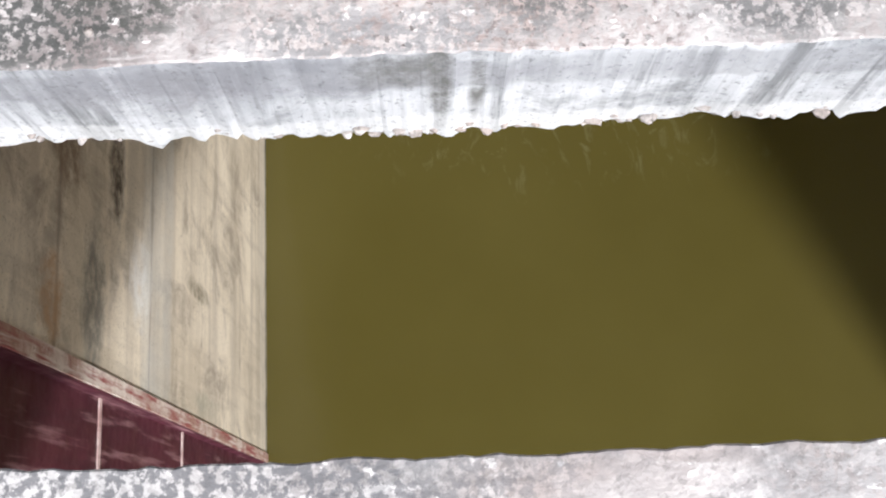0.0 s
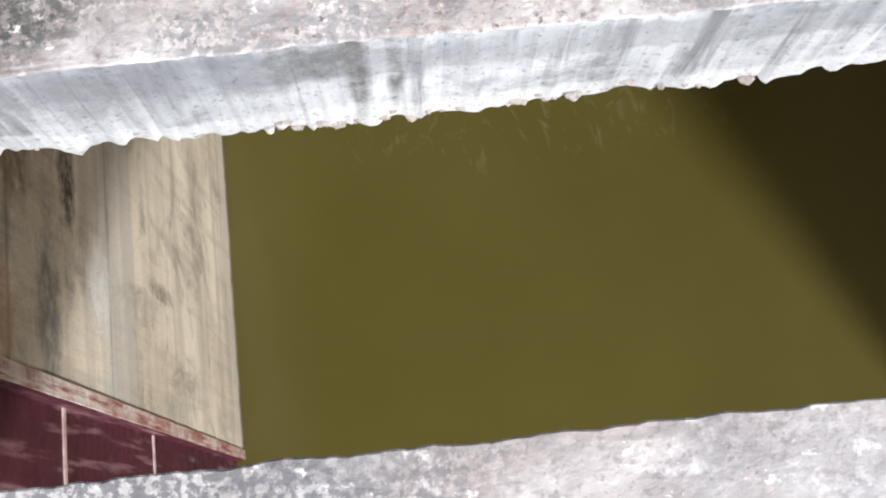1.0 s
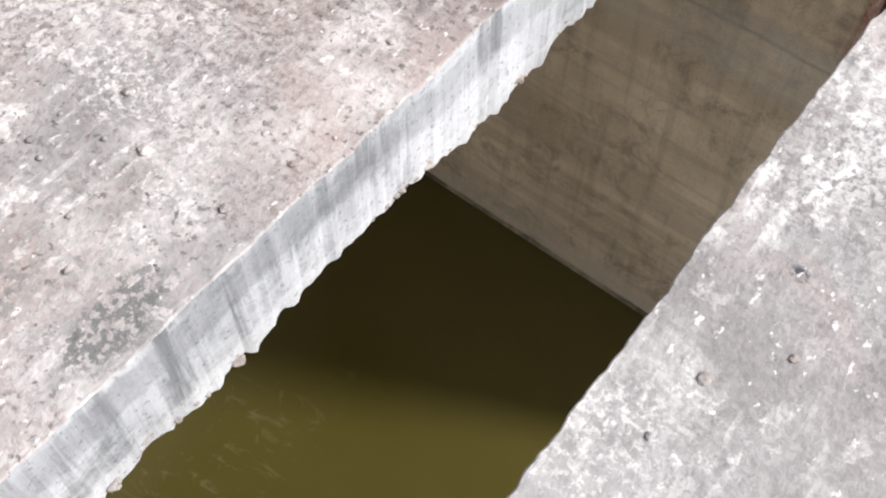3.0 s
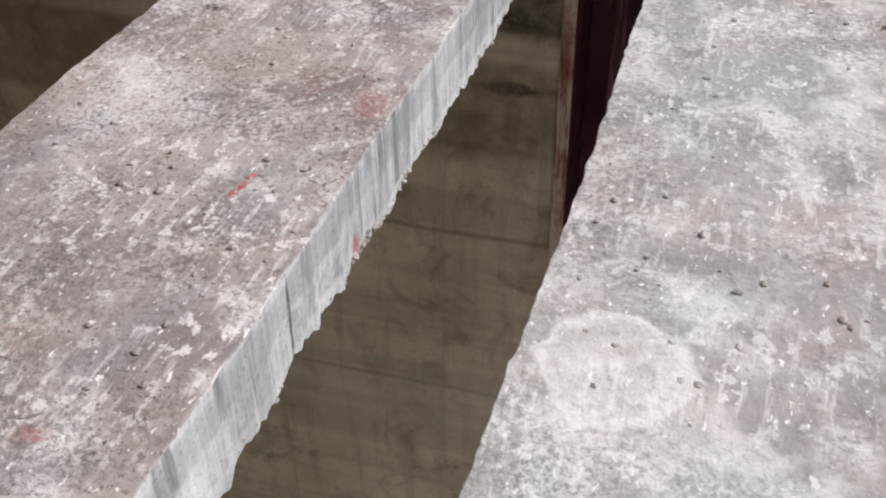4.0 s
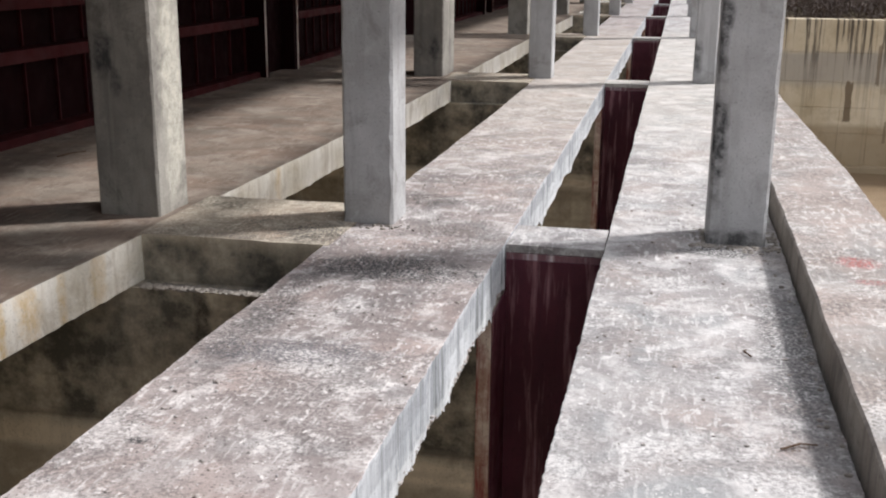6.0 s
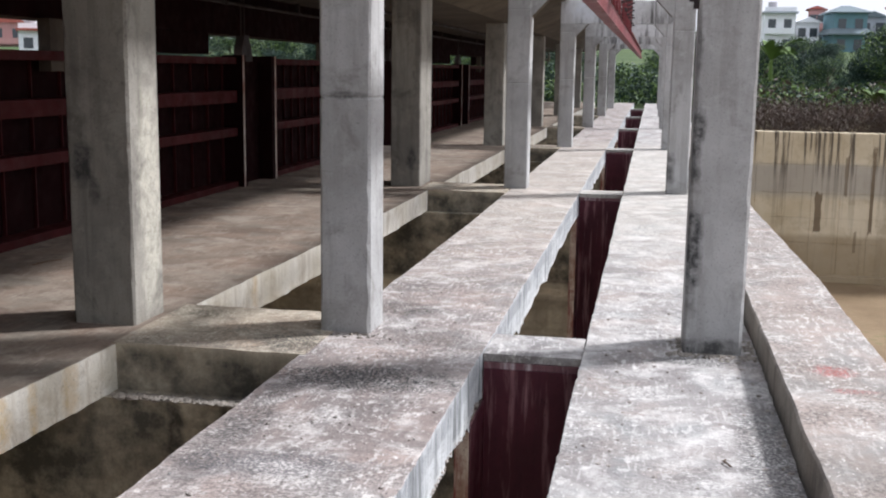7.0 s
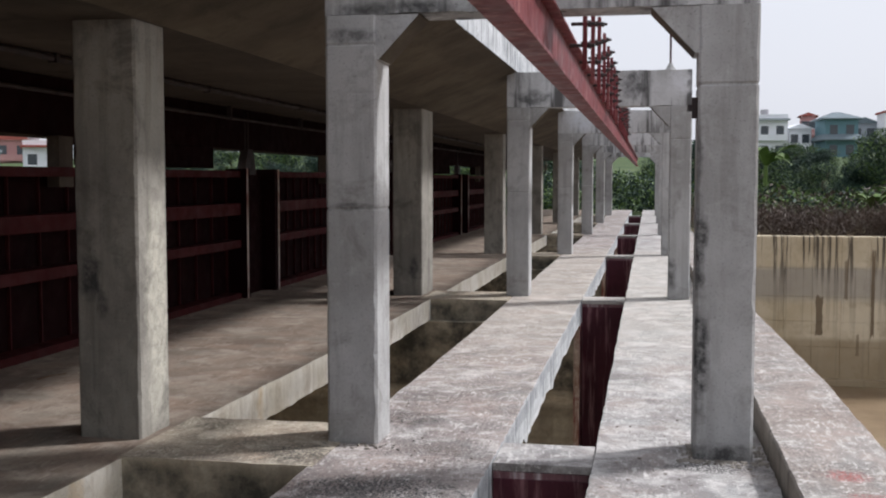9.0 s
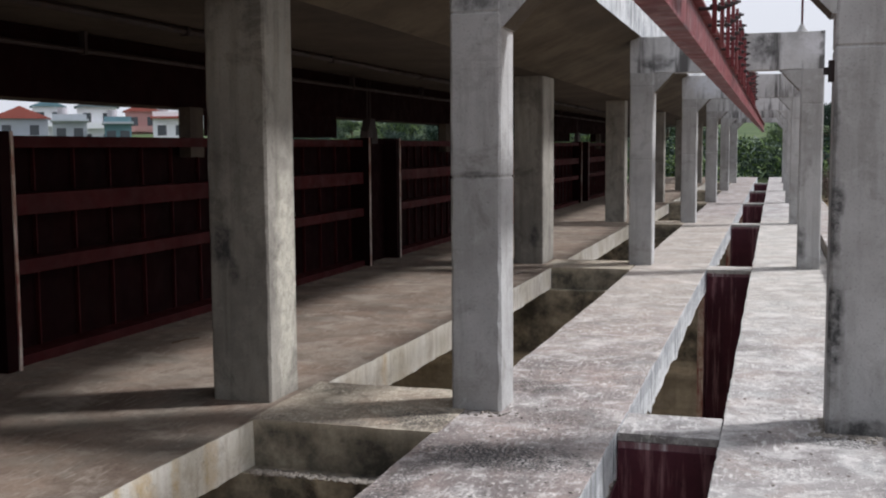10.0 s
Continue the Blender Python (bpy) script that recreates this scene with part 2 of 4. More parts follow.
m_walk_r = concrete_top("slab_top_pale", (0.39, 0.37, 0.355), (0.63, 0.607, 0.583), (0.24, 0.222, 0.216), marks=[
    ((0.62, 3.85, 0), (0.09, 0.03, 1), 35, (0.12, 0.08, 0.06), 0.9), ((-0.05, 1.37, 0), (0.022, 0.02, 1), 0, (0.05, 0.05, 0.06), 1.0),
    ((-0.1, 1.55, 0), (0.012, 0.12, 1), -18, (0.74, 0.72, 0.7), 0.9), ((-0.05, 1.7, 0), (0.12, 0.26, 1), -15, (0.66, 0.64, 0.62), 0.45),
    ((0.3, 17.5, 0), (4, 10, 1), 0, (0.60, 0.56, 0.48), 0.55), ((0.45, 6.42, 0), (0.34, 0.16, 1), 0, BLACK, 0.9), ((0.68, 4.8, 0), (0.16, 1.3, 1), 0, (0.09, 0.09, 0.09), 0.8),
    ((0.3, 1.55, 0), (0.25, 0.3, 1), 0, (0.13, 0.13, 0.13), 0.55), ((-0.1, -0.45, 0), (0.4, 0.85, 1), 0, (0.13, 0.13, 0.135), 0.85), ((-0.13, 0.75, 0), (0.1, 0.4, 1), 0, (0.18, 0.18, 0.18), 0.45),
    ((0.0, 0.75, 0), (0.3, 0.3, 1), 0, (0.68, 0.66, 0.64), 0.35), ((0.05, 0.95, 0), (0.35, 0.6, 1), 0, (0.17, 0.17, 0.165), 0.35)],
    rings=[((0.0, 2.0, 0), (0.17, 0.19, 1), 0)], flakes=0.47, specks=0.4, lichen=0.4)
m_face = concrete_face("slab_edge", (0.34, 0.355, 0.37), (0.56, 0.575, 0.585), (0.14, 0.148, 0.15), streaks=0.8, size=1.5, bands=[(-0.36, -0.235, (0.72, 0.73, 0.72), 0.5), (-0.13, -0.02, (0.22, 0.225, 0.235), 0.55)], marks=[
    ((-0.79, -0.2, -0.07), (0.1, 0.75, 0.10), 0, (0.20, 0.205, 0.22), 0.75), ((-0.79, 1.3, -0.2), (0.1, 0.65, 0.11), 0, (0.72, 0.73, 0.75), 0.6),
    ((-0.79, 2.11, -0.14), (0.1, 0.016, 0.2), 0, BLACK, 1.0), ((-0.79, 2.55, -0.25), (0.1, 0.03, 0.06), 0, RED, 0.8),
    ((-0.79, 0.10, -0.1), (0.1, 0.025, 0.2), 0, (0.12, 0.12, 0.11), 0.9), ((-0.79, 0.16, -0.12), (0.1, 0.02, 0.2), 0, (0.12, 0.12, 0.11), 0.9),
    ((-0.79, 0.04, -0.06), (0.1, 0.09, 0.08), 0, (0.13, 0.13, 0.12), 0.8), ((-0.79, -0.35, -0.1), (0.1, 0.2, 0.14), 0, (0.2, 0.2, 0.21), 0.6)])
m_deck = concrete_top("deck_top_brown", (0.27, 0.22, 0.175), (0.36, 0.31, 0.255), (0.15, 0.11, 0.085), flakes=0.52, specks=0.12, crust=0.1, lichen=0.1)
m_deck_face = concrete_face("deck_edge", (0.62, 0.575, 0.47), (0.79, 0.76, 0.69), (0.38, 0.31, 0.21), streaks=0.4, marks=[((-2.95, y, -0.12), (0.6, w, 0.3), 0, (0.52, 0.33, 0.085), a) for y, w, a in
    ((2.7, 0.12, 0.6), (3.1, 0.09, 0.8), (3.72, 0.08, 0.8), (3.95, 0.07, 0.8), (4.22, 0.11, 1.0), (4.4, 0.05, 0.9), (4.62, 0.04, 0.7), (4.85, 0.12, 0.6), (5.15, 0.05, 0.6), (5.5, 0.1, 0.4), (3.5, 0.12, 0.5), (8.2, 0.1, 0.4))])
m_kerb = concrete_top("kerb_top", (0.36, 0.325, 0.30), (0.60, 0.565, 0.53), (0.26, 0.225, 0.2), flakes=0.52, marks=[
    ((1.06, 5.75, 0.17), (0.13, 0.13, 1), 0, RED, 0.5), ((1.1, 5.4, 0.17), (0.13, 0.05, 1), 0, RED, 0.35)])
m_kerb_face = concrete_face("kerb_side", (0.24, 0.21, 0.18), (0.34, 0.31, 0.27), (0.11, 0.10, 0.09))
# Column concrete darkened for the roof's shade; the black stains are its own.
m_inner_shaded = concrete_face("inner_column_concrete_shaded", (0.21, 0.195, 0.17), (0.32, 0.30, 0.26), (0.10, 0.092, 0.078), streaks=0.35, marks=[
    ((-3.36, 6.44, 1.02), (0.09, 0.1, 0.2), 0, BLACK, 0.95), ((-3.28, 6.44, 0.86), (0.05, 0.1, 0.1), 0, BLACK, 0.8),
    # large pale mark on the right face: lime bloom plus painted sunlight
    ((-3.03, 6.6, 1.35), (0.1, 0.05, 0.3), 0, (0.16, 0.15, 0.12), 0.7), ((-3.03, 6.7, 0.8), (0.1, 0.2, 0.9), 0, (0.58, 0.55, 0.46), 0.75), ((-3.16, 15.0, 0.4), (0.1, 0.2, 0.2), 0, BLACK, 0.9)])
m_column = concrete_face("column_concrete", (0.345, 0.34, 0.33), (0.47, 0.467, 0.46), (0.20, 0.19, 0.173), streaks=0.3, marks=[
    ((0.38, 6.6, 0.62), (0.08, 0.14, 0.4), 0, BLACK, 1.0), ((0.37, 6.6, 1.25), (0.06, 0.14, 0.36), 0, BLACK, 0.95), ((0.37, 6.62, 1.75), (0.03, 0.12, 0.2), 0, BLACK, 0.7),
    ((0.5, 6.6, 0.03), (0.3, 0.2, 0.08), 0, BLACK, 0.9), ((0.37, 15.2, 0.35), (0.12, 0.15, 0.3), 0, BLACK, 0.8),
    ((-1.7, 6.6, 2.5), (0.2, 0.1, 0.06), 0, BLACK, 0.7), ((-1.7, 6.6, 1.47), (0.2, 0.1, 0.03), 0, BLACK, 0.7)])
m_beam = concrete_face("beam_concrete", (0.33, 0.325, 0.315), (0.56, 0.56, 0.56), (0.075, 0.072, 0.07), streaks=0.9, size=0.6,
    marks=[((0.5, 15.2, 2.95), (0.2, 0.3, 0.2), 0, (0.66, 0.66, 0.68), 0.9), ((-1.3, 23.8, 2.9), (0.5, 0.3, 0.3), 0, (0.6, 0.62, 0.66), 0.9),
           ((-0.1, 15.2, 2.9), (0.25, 0.3, 0.22), 0, BLACK, 0.8), ((-1.5, 15.2, 2.75), (0.3, 0.3, 0.12), 0, BLACK, 0.8), ((-1.4, 6.6, 2.65), (0.4, 0.3, 0.06), 0, BLACK, 0.9)])
# Top band (above -1.25) joins dark runs with shade painted under the deck.
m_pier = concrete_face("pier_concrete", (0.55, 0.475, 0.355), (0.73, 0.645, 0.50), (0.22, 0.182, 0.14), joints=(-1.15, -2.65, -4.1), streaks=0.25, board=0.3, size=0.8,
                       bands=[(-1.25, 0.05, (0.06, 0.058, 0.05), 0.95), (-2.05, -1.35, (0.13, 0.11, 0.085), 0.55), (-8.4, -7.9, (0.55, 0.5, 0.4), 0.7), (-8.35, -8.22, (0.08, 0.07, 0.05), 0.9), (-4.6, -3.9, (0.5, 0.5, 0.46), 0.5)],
                       marks=[((-1.85, -1.35, -3.42), (0.32, 0.3, 0.15), 0, (0.085, 0.066, 0.048), 1.0), ((-1.15, -1.35, -3.12), (0.42, 0.3, 0.2), 0, (0.23, 0.215, 0.18), 1.0),
                              ((-1.72, -1.35, -2.72), (0.26, 0.3, 0.28), 0, (0.19, 0.13, 0.08), 0.85), ((-1.05, -1.35, -2.6), (0.22, 0.3, 0.16), 0, (0.42, 0.25, 0.12), 0.7),
                              ((-1.66, -1.35, -5.3), (0.08, 0.3, 0.42), 0, (0.20, 0.17, 0.115), 0.9), ((-1.4, -1.35, -3.9), (0.28, 0.3, 0.25), 0, (0.74, 0.74, 0.70), 0.7),
                              ((-0.98, -1.35, -5.6), (0.1, 0.3, 0.5), 0, (0.36, 0.34, 0.26), 0.7),
                              ((-1.1, 5.85, -1.54), (0.3, 0.3, 0.05), 0, (0.05, 0.045, 0.04), 0.8), ((-2.5, 5.85, -0.5), (0.06, 0.3, 0.3), 0, (0.04, 0.035, 0.03), 0.9),
                              ((-2.2, 5.85, -0.42), (0.05, 0.3, 0.18), 0, (0.04, 0.035, 0.03), 0.8)])
# Shade under the roof is put into these colours, deepest on the flat part.
m_roof_shaded = concrete_face("roof_concrete_shaded", (0.055, 0.043, 0.034), (0.085, 0.068, 0.052), (0.025, 0.02, 0.016), streaks=0.2, board=0.0)
m_soffit_shaded = concrete_face("soffit_boarded_shaded", (0.075, 0.058, 0.039), (0.125, 0.10, 0.068), (0.038, 0.029, 0.02), streaks=0.15, board=0.35, size=0.9)
m_lining = steel("lining_steel", (0.09, 0.022, 0.034), (0.04, 0.013, 0.021), 0.5, 0.6, (0.36, 0.2, 0.21))
m_lip = concrete_face("rusty_lip", (0.34, 0.2, 0.15), (0.66, 0.58, 0.5), (0.24, 0.04, 0.04), streaks=0.9, size=2.5)
m_seam = concrete_face("weld_seam", (0.5, 0.36, 0.33), (0.72, 0.64, 0.6), (0.3, 0.12, 0.11), streaks=0.4)
# Red gate paint darkened for roof shade, nearly black on recessed skin and guides.
m_gate_shaded = steel("gate_steel_shaded", (0.014, 0.0035, 0.004), (0.006, 0.003, 0.003), 0.75, 0.5, spec=0.04)
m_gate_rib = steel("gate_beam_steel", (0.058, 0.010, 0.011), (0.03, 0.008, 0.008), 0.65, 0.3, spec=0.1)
m_cap = steel("washed_cap_paint", (0.23, 0.12, 0.13), (0.08, 0.03, 0.04), 0.6, 0.6, (0.66, 0.60, 0.60), spec=0.15)
m_crane = steel("crane_beam_paint", (0.19, 0.042, 0.048), (0.11, 0.035, 0.033), 0.5, 0.35, (0.40, 0.19, 0.17))
m_bark_dry = steel("dry_twig", (0.12, 0.07, 0.04), (0.06, 0.035, 0.02), 0.8, 0.3)
m_dark = steel("dark_iron", (0.05, 0.04, 0.04), (0.1, 0.05, 0.03), 0.6, 0.3)


def water_material():
    k = Kit("turbid_water", 0.12, spec=0.4)
    c = k.mix(k.ramp(k.noise(0.45, 3), [(0.3, 0.0), (0.7, 1.0)]), (0.062, 0.051, 0.0115), (0.073, 0.061, 0.0155))
    # Ripple reflections and foam wisps, painted pale into the water colour.
    w = k.math("MULTIPLY", k.ramp(k.spot((-3.9, 1.6, WATER), (0.8, 2.6, 1), 0, wobble=0.5, scale=2.0), [(0.4, 1.0), (1.0, 0.0)]),
               k.ramp(k.noise(2.6, 5, 0.7, stretch=(1, 1.6, 1), distort=1.6), [(0.56, 0.0), (0.68, 0.2)]))
    c = k.mix(w, c, (0.22, 0.21, 0.12))
    return k.done(c, k.bump(k.noise(3.5, 3, 0.5), 0.08, 0.05))


def soil_material():
    k = Kit("dry_soil", 0.95, spec=0.15)
    c = k.mix(k.ramp(k.noise(0.35, 5, 0.6), [(0.35, 0.0), (0.65, 1.0)]), (0.17, 0.118, 0.07), (0.25, 0.183, 0.113))
    c = k.mix(k.ramp(k.noise(1.6, 6, 0.7), [(0.55, 0.0), (0.7, 0.7)]), c, (0.17, 0.13, 0.08))
    c = k.mix(k.ramp(k.noise(0.9, 6, 0.75, shift=(6, 2, 0)), [(0.6, 0.0), (0.68, 0.8)]), c, (0.10, 0.13, 0.04))
    far = k.ramp(k.math("DIVIDE", k.axis(1), 100.0), [(0.42, 0.0), (0.5, 1.0)])
    c = k.mix(far, c, k.mix(k.ramp(k.noise(0.12, 5, 0.7), [(0.4, 0.0), (0.6, 1.0)]), (0.05, 0.08, 0.035), (0.09, 0.12, 0.05)))
    return k.done(c, k.bump(k.noise(6, 6, 0.7), 0.5, 0.05))


def leaf_material(name, a_, b_):
    k = Kit(name, 0.6, spec=0.3)
    c = k.mix(k.island, a_, b_)
    c = k.mix(k.ramp(k.noise(0.5, 3), [(0.35, 0.0), (0.65, 0.6)]), c, tuple(v * 0.55 for v in a_))
    return k.done(c)


def plaster(name, color):
    k = Kit(name, 0.85)
    c = k.mix(k.ramp(k.noise(0.7, 5, 0.65), [(0.4, 0.0), (0.7, 0.5)]), color, tuple(v * 0.8 for v in color))
    return k.done(c, k.bump(k.noise(12, 3), 0.1, 0.01))


m_water, m_soil = water_material(), soil_material()
m_leaf_dark = leaf_material("leaf_dark", (0.022, 0.050, 0.036), (0.036, 0.070, 0.046))
m_leaf_light = leaf_material("leaf_light", (0.10, 0.17, 0.035), (0.16, 0.24, 0.06))
m_leaf_dry = leaf_material("dry_grass", (0.07, 0.048, 0.038), (0.11, 0.077, 0.056))
# Distance haze is mixed into this leaf colour.
m_ridge_hazed = leaf_material("far_wood_hazed", (0.11, 0.16, 0.16), (0.16, 0.21, 0.21))
m_bark = plaster("bark", (0.11, 0.085, 0.06))


def retaining_material():
    """Yellowed cast panels with thin dark runs from the top and wide brown seepage stains."""
    k = Kit("retaining_wall", 0.9, spec=0.2)
    c = k.mix(k.ramp(k.noise(0.5, 5, 0.6), [(0.38, 0.0), (0.62, 1.0)]), (0.48, 0.40, 0.27), (0.62, 0.54, 0.40))
    c = k.mix(k.ramp(k.noise(2.2, 5, 0.65, shift=(4, 0, 2)), [(0.5, 0.0), (0.66, 0.5)]), c, (0.36, 0.29, 0.19))
    z = k.axis(2)
    edge = k.math("MULTIPLY", k.noise(0.8, 4, 0.6), 0.3)
    high = k.math("DIVIDE", k.math("ADD", k.math("ADD", z, edge), 5.5), 5.5)
    c = k.mix(k.ramp(high, [(0.56, 0.0), (0.62, 0.75), (0.77, 0.75), (0.80, 0.0)]), c, (0.34, 0.315, 0.275))
    c = k.mix(k.ramp(high, [(0.1, 0.75), (0.33, 0.55), (0.36, 0.0)]), c, (0.24, 0.175, 0.10))
    run = k.ramp(k.noise(7.0, 4, 0.66, stretch=(1, 0.001, 0.03), shift=(7, 0, 1)), [(0.52, 0.0), (0.585, 1.0)])
    c = k.mix(k.math("MULTIPLY", run, k.ramp(high, [(0.3, 0.12), (0.68, 0.3), (0.80, 0.85), (0.97, 1.0)])), c, (0.085, 0.07, 0.055))
    for x, w, zc, hz, amount in ((5.75, 0.2, -2.95, 0.95, 0.9), (7.45, 0.1, -2.2, 2.0, 0.9), (8.45, 0.16, -3.0, 0.9, 0.7), (9.0, 0.2, -3.1, 1.1, 0.95), (6.6, 0.1, -1.7, 0.9, 0.7), (7.0, 0.08, -3.9, 0.5, 0.6)):
        dx = k.math("ADD", k.math("DIVIDE", k.math("ABSOLUTE", k.math("SUBTRACT", k.axis(0), x)), w), k.math("MULTIPLY", k.noise(2.5, 4, 0.65, shift=(x, 0, 3)), 0.8))
        dz = k.math("ADD", k.math("DIVIDE", k.math("ABSOLUTE", k.math("SUBTRACT", z, zc)), hz), k.math("MULTIPLY", k.noise(3.0, 4, 0.65, stretch=(3, 1, 0.5)), 0.5))
        c = k.mix(k.ramp(k.math("MAXIMUM", dx, dz), [(0.95, amount), (1.35, 0.0)]), c, (0.15, 0.11, 0.07))
    return k.done(c, k.bump(k.noise(5, 5, 0.65), 0.3, 0.03))


m_retain = retaining_material()
m_cross = concrete_top("cross_slab_top", (0.46, 0.395, 0.31), (0.64, 0.57, 0.46), (0.24, 0.20, 0.16), flakes=0.5, specks=0.4, marks=[
    ((-1.95, 6.3, 0), (0.35, 0.25, 1), 0, BLACK, 0.8), ((-2.3, 6.1, 0), (0.4, 0.1, 1), 0, BLACK, 0.4)])


# ---------------------------------------------------------------- mesh kit
def finish(name, bm, mats, parent=None, smooth=False):
    me = bpy.data.meshes.new(name)
    bmesh.ops.recalc_face_normals(bm, faces=bm.faces[:])
    bm.to_mesh(me)
    bm.free()
    for m in mats if isinstance(mats, (list, tuple)) else [mats]:
        me.materials.append(m)
    if smooth:
        for p in me.polygons:
            p.use_smooth = True
    ob = new(name, me)
    if parent is not None:
        ob.parent = parent
    return ob


def part(name, bm, material, parent, label=""):
    ob = finish(name, bm, material, parent)
    return tagged(ob, label) if label else ob


def thing(name, place, label, category, group=""):
    ob = new(name)
    ob.location = place
    return tagged(ob, label, category, group)


def box(bm, x0, x1, y0, y1, z0, z1, bevel=0.0):
    v = bmesh.ops.create_cube(bm, size=1.0)["verts"]
    bmesh.ops.scale(bm, vec=(x1 - x0, y1 - y0, z1 - z0), verts=v)
    bmesh.ops.translate(bm, vec=((x0 + x1) / 2, (y0 + y1) / 2, (z0 + z1) / 2), verts=v)
    if bevel:
        edges = {e_ for vv in v for e_ in vv.link_edges}
        bmesh.ops.bevel(bm, geom=list(edges), offset=bevel, segments=2, affect="EDGES", profile=0.6)
    return bm


def rod(bm, a_, b_, r, sides=8):
    a_, b_ = Vector(a_), Vector(b_)
    v = bmesh.ops.create_cone(bm, cap_ends=True, segments=sides, radius1=r, radius2=r, depth=(b_ - a_).length)["verts"]
    m = Matrix.Translation((a_ + b_) / 2) @ (b_ - a_).to_track_quat("Z", "Y").to_matrix().to_4x4()
    bmesh.ops.transform(bm, matrix=m, verts=v)
    return bm


def loft(rings, mat_of=None, close=True):
    """A mesh through rings of equally many points; mat_of(i) gives the material of side i."""
    bm = bmesh.new()
    vs = [[bm.verts.new(p) for p in r] for r in rings]
    n = len(rings[0])
    for a_, b_ in zip(vs, vs[1:]):
        for i in range(n):
            f = bm.faces.new((a_[i], a_[(i + 1) % n], b_[(i + 1) % n], b_[i]))
            if mat_of:
                f.material_index = mat_of(i)
    if close:
        bm.faces.new(vs[0][::-1])
        bm.faces.new(vs[-1])
    return bm


def wob(x, y, z, s, amp):
    return noise.noise((x * s, y * s, z * s)) * amp


def steps(y0, y1, near0, near1, fine, coarse):
    out, y = [], y0
    while y < y1 - 1e-6:
        out.append(y)
        y += fine if near0 <= y < near1 else coarse
    return out + [y1]


def lip(seed, y):
    """How far the spilt mortar hangs below the slab's edge, in parts of its greatest depth."""
    n1 = lambda f, k: noise.noise((seed, y * f, k))
    return 0.4 * n1(3, 9) + (0.35 + 0.9 * abs(n1(1.3, 4))) * (0.45 * abs(n1(5, 8)) + 0.5 * max(0.0, n1(17, 6)) + 0.5 * max(0.0, n1(43, 2)) - 0.25 * abs(n1(29, 3)))


def rough_slab(name, x0, x1, y0, y1, z0, z1, mats, jag=(0.0, 0.0), fine=0.016, seed=0.0, near=(-3.0, 8.5), skew=(0.0, 0.0)):
    """A cast slab along Y, with worn arrises and ragged lower lips. mats: top, side, underside."""
    def ring(y):
        l = wob(seed, y, 1, 1.7, 0.010) + wob(seed, y, 2, 11, 0.006) + wob(seed, y, 2, 37, 0.005)
        r = wob(seed, y, 3, 1.7, 0.010) + wob(seed, y, 4, 11, 0.006) + wob(seed, y, 4, 37, 0.005)
        jl = jag[0] * (0.4 * noise.noise((seed, y * 4, 7)) + 0.6 * abs(noise.noise((seed, y * 6, 5))) + 0.35 * noise.noise((seed, y * 21, 3)) + 0.3 * noise.noise((seed, y * 47, 4)))
        jr = jag[1] * lip(seed, y)
        c = 0.0025 + 0.002 * abs(noise.noise((seed, y * 9, 1)))
        lean = max(-3.5, min(5.0, y - 6.6))
        l, r = l + skew[0] * lean, r + skew[1] * lean
        up = wob(seed, y, 5, 2.5, 0.006)
        return [(x0 + l + c, y, z1 + up), (x1 + r - c, y, z1 + up), (x1 + r, y, z1 - c + up), (x1 + r + jr * 0.25, y, z0 - jr),
                (x1 - 0.05, y, z0), (x0 + 0.05, y, z0), (x0 + l - jl * 0.25, y, z0 - jl), (x0 + l, y, z1 - c + up)]
    ys = steps(y0, y1, near[0], near[1], fine, 0.25)
    bm = loft([ring(y) for y in ys], lambda i: (0, 0, 1, 2, 2, 2, 1, 0)[i])
    return finish(name, bm, mats)


def rough_post(x0, x1, y0, y1, z0, z1, joints=(), seed=0.0, step=0.04):
    """An upright concrete member with chipped arrises and formwork joints."""
    zs = sorted({round(z0 + i * step, 3) for i in range(int((z1 - z0) / step) + 1)} | {z1} | {j + d for j in joints for d in (-0.012, -0.004, 0.004, 0.012)})
    rings, c = [], 0.014
    for z in zs:
        g = 0.006 if any(abs(z - j) < 0.006 for j in joints) else 0.0
        w = [wob(seed + i, 0, z, 9, 0.006) + wob(seed + i, 3, z, 1.2, 0.004) + 0.012 * max(0.0, noise.noise((seed + i, 7, z * 7)) - 0.25) + 0.022 * max(0.0, noise.noise((seed + i, 1, z * 17)) - 0.3) for i in range(4)]
        a_, b_, d, e_ = x0 + g, x1 - g, y0 + g, y1 - g
        rings.append([(a_ + c + w[0], d, z), (b_ - c - w[1], d, z), (b_, d + c + w[1], z), (b_, e_ - c, z),
                      (b_ - c, e_, z), (a_ + c, e_, z), (a_, e_ - c, z), (a_, d + c + w[0], z)])
    return loft(rings)


# ---------------------------------------------------------------- structure
PERIOD, ROWS_N = 8.6, 6
# Bays behind the row at -2 are unseen, added to keep light out.
ROW_Y = [6.6 + PERIOD * i for i in range(-3, ROWS_N)]
Y0, Y1 = -26.0, 58.5
SLOT_L, SLOT_R, T = -0.79, -0.21, -0.28
GROOVE_L, GROOVE_R = -0.786, -0.2

tagged(rough_slab("walkway_slab_1", -1.80, SLOT_L, Y0, Y1, T, 0.0, [m_walk_l, m_face, m_roof_shaded], jag=(0.02, 0.09), seed=1.3, skew=(0.009, 0.0), fine=0.011),
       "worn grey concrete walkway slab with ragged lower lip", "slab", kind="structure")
tagged(rough_slab("walkway_slab_2", SLOT_R, 0.79, Y0, Y1, T, 0.0, [m_walk_r, m_face, m_roof_shaded], jag=(0.008, 0.0), seed=5.1),
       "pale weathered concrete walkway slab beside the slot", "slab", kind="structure")
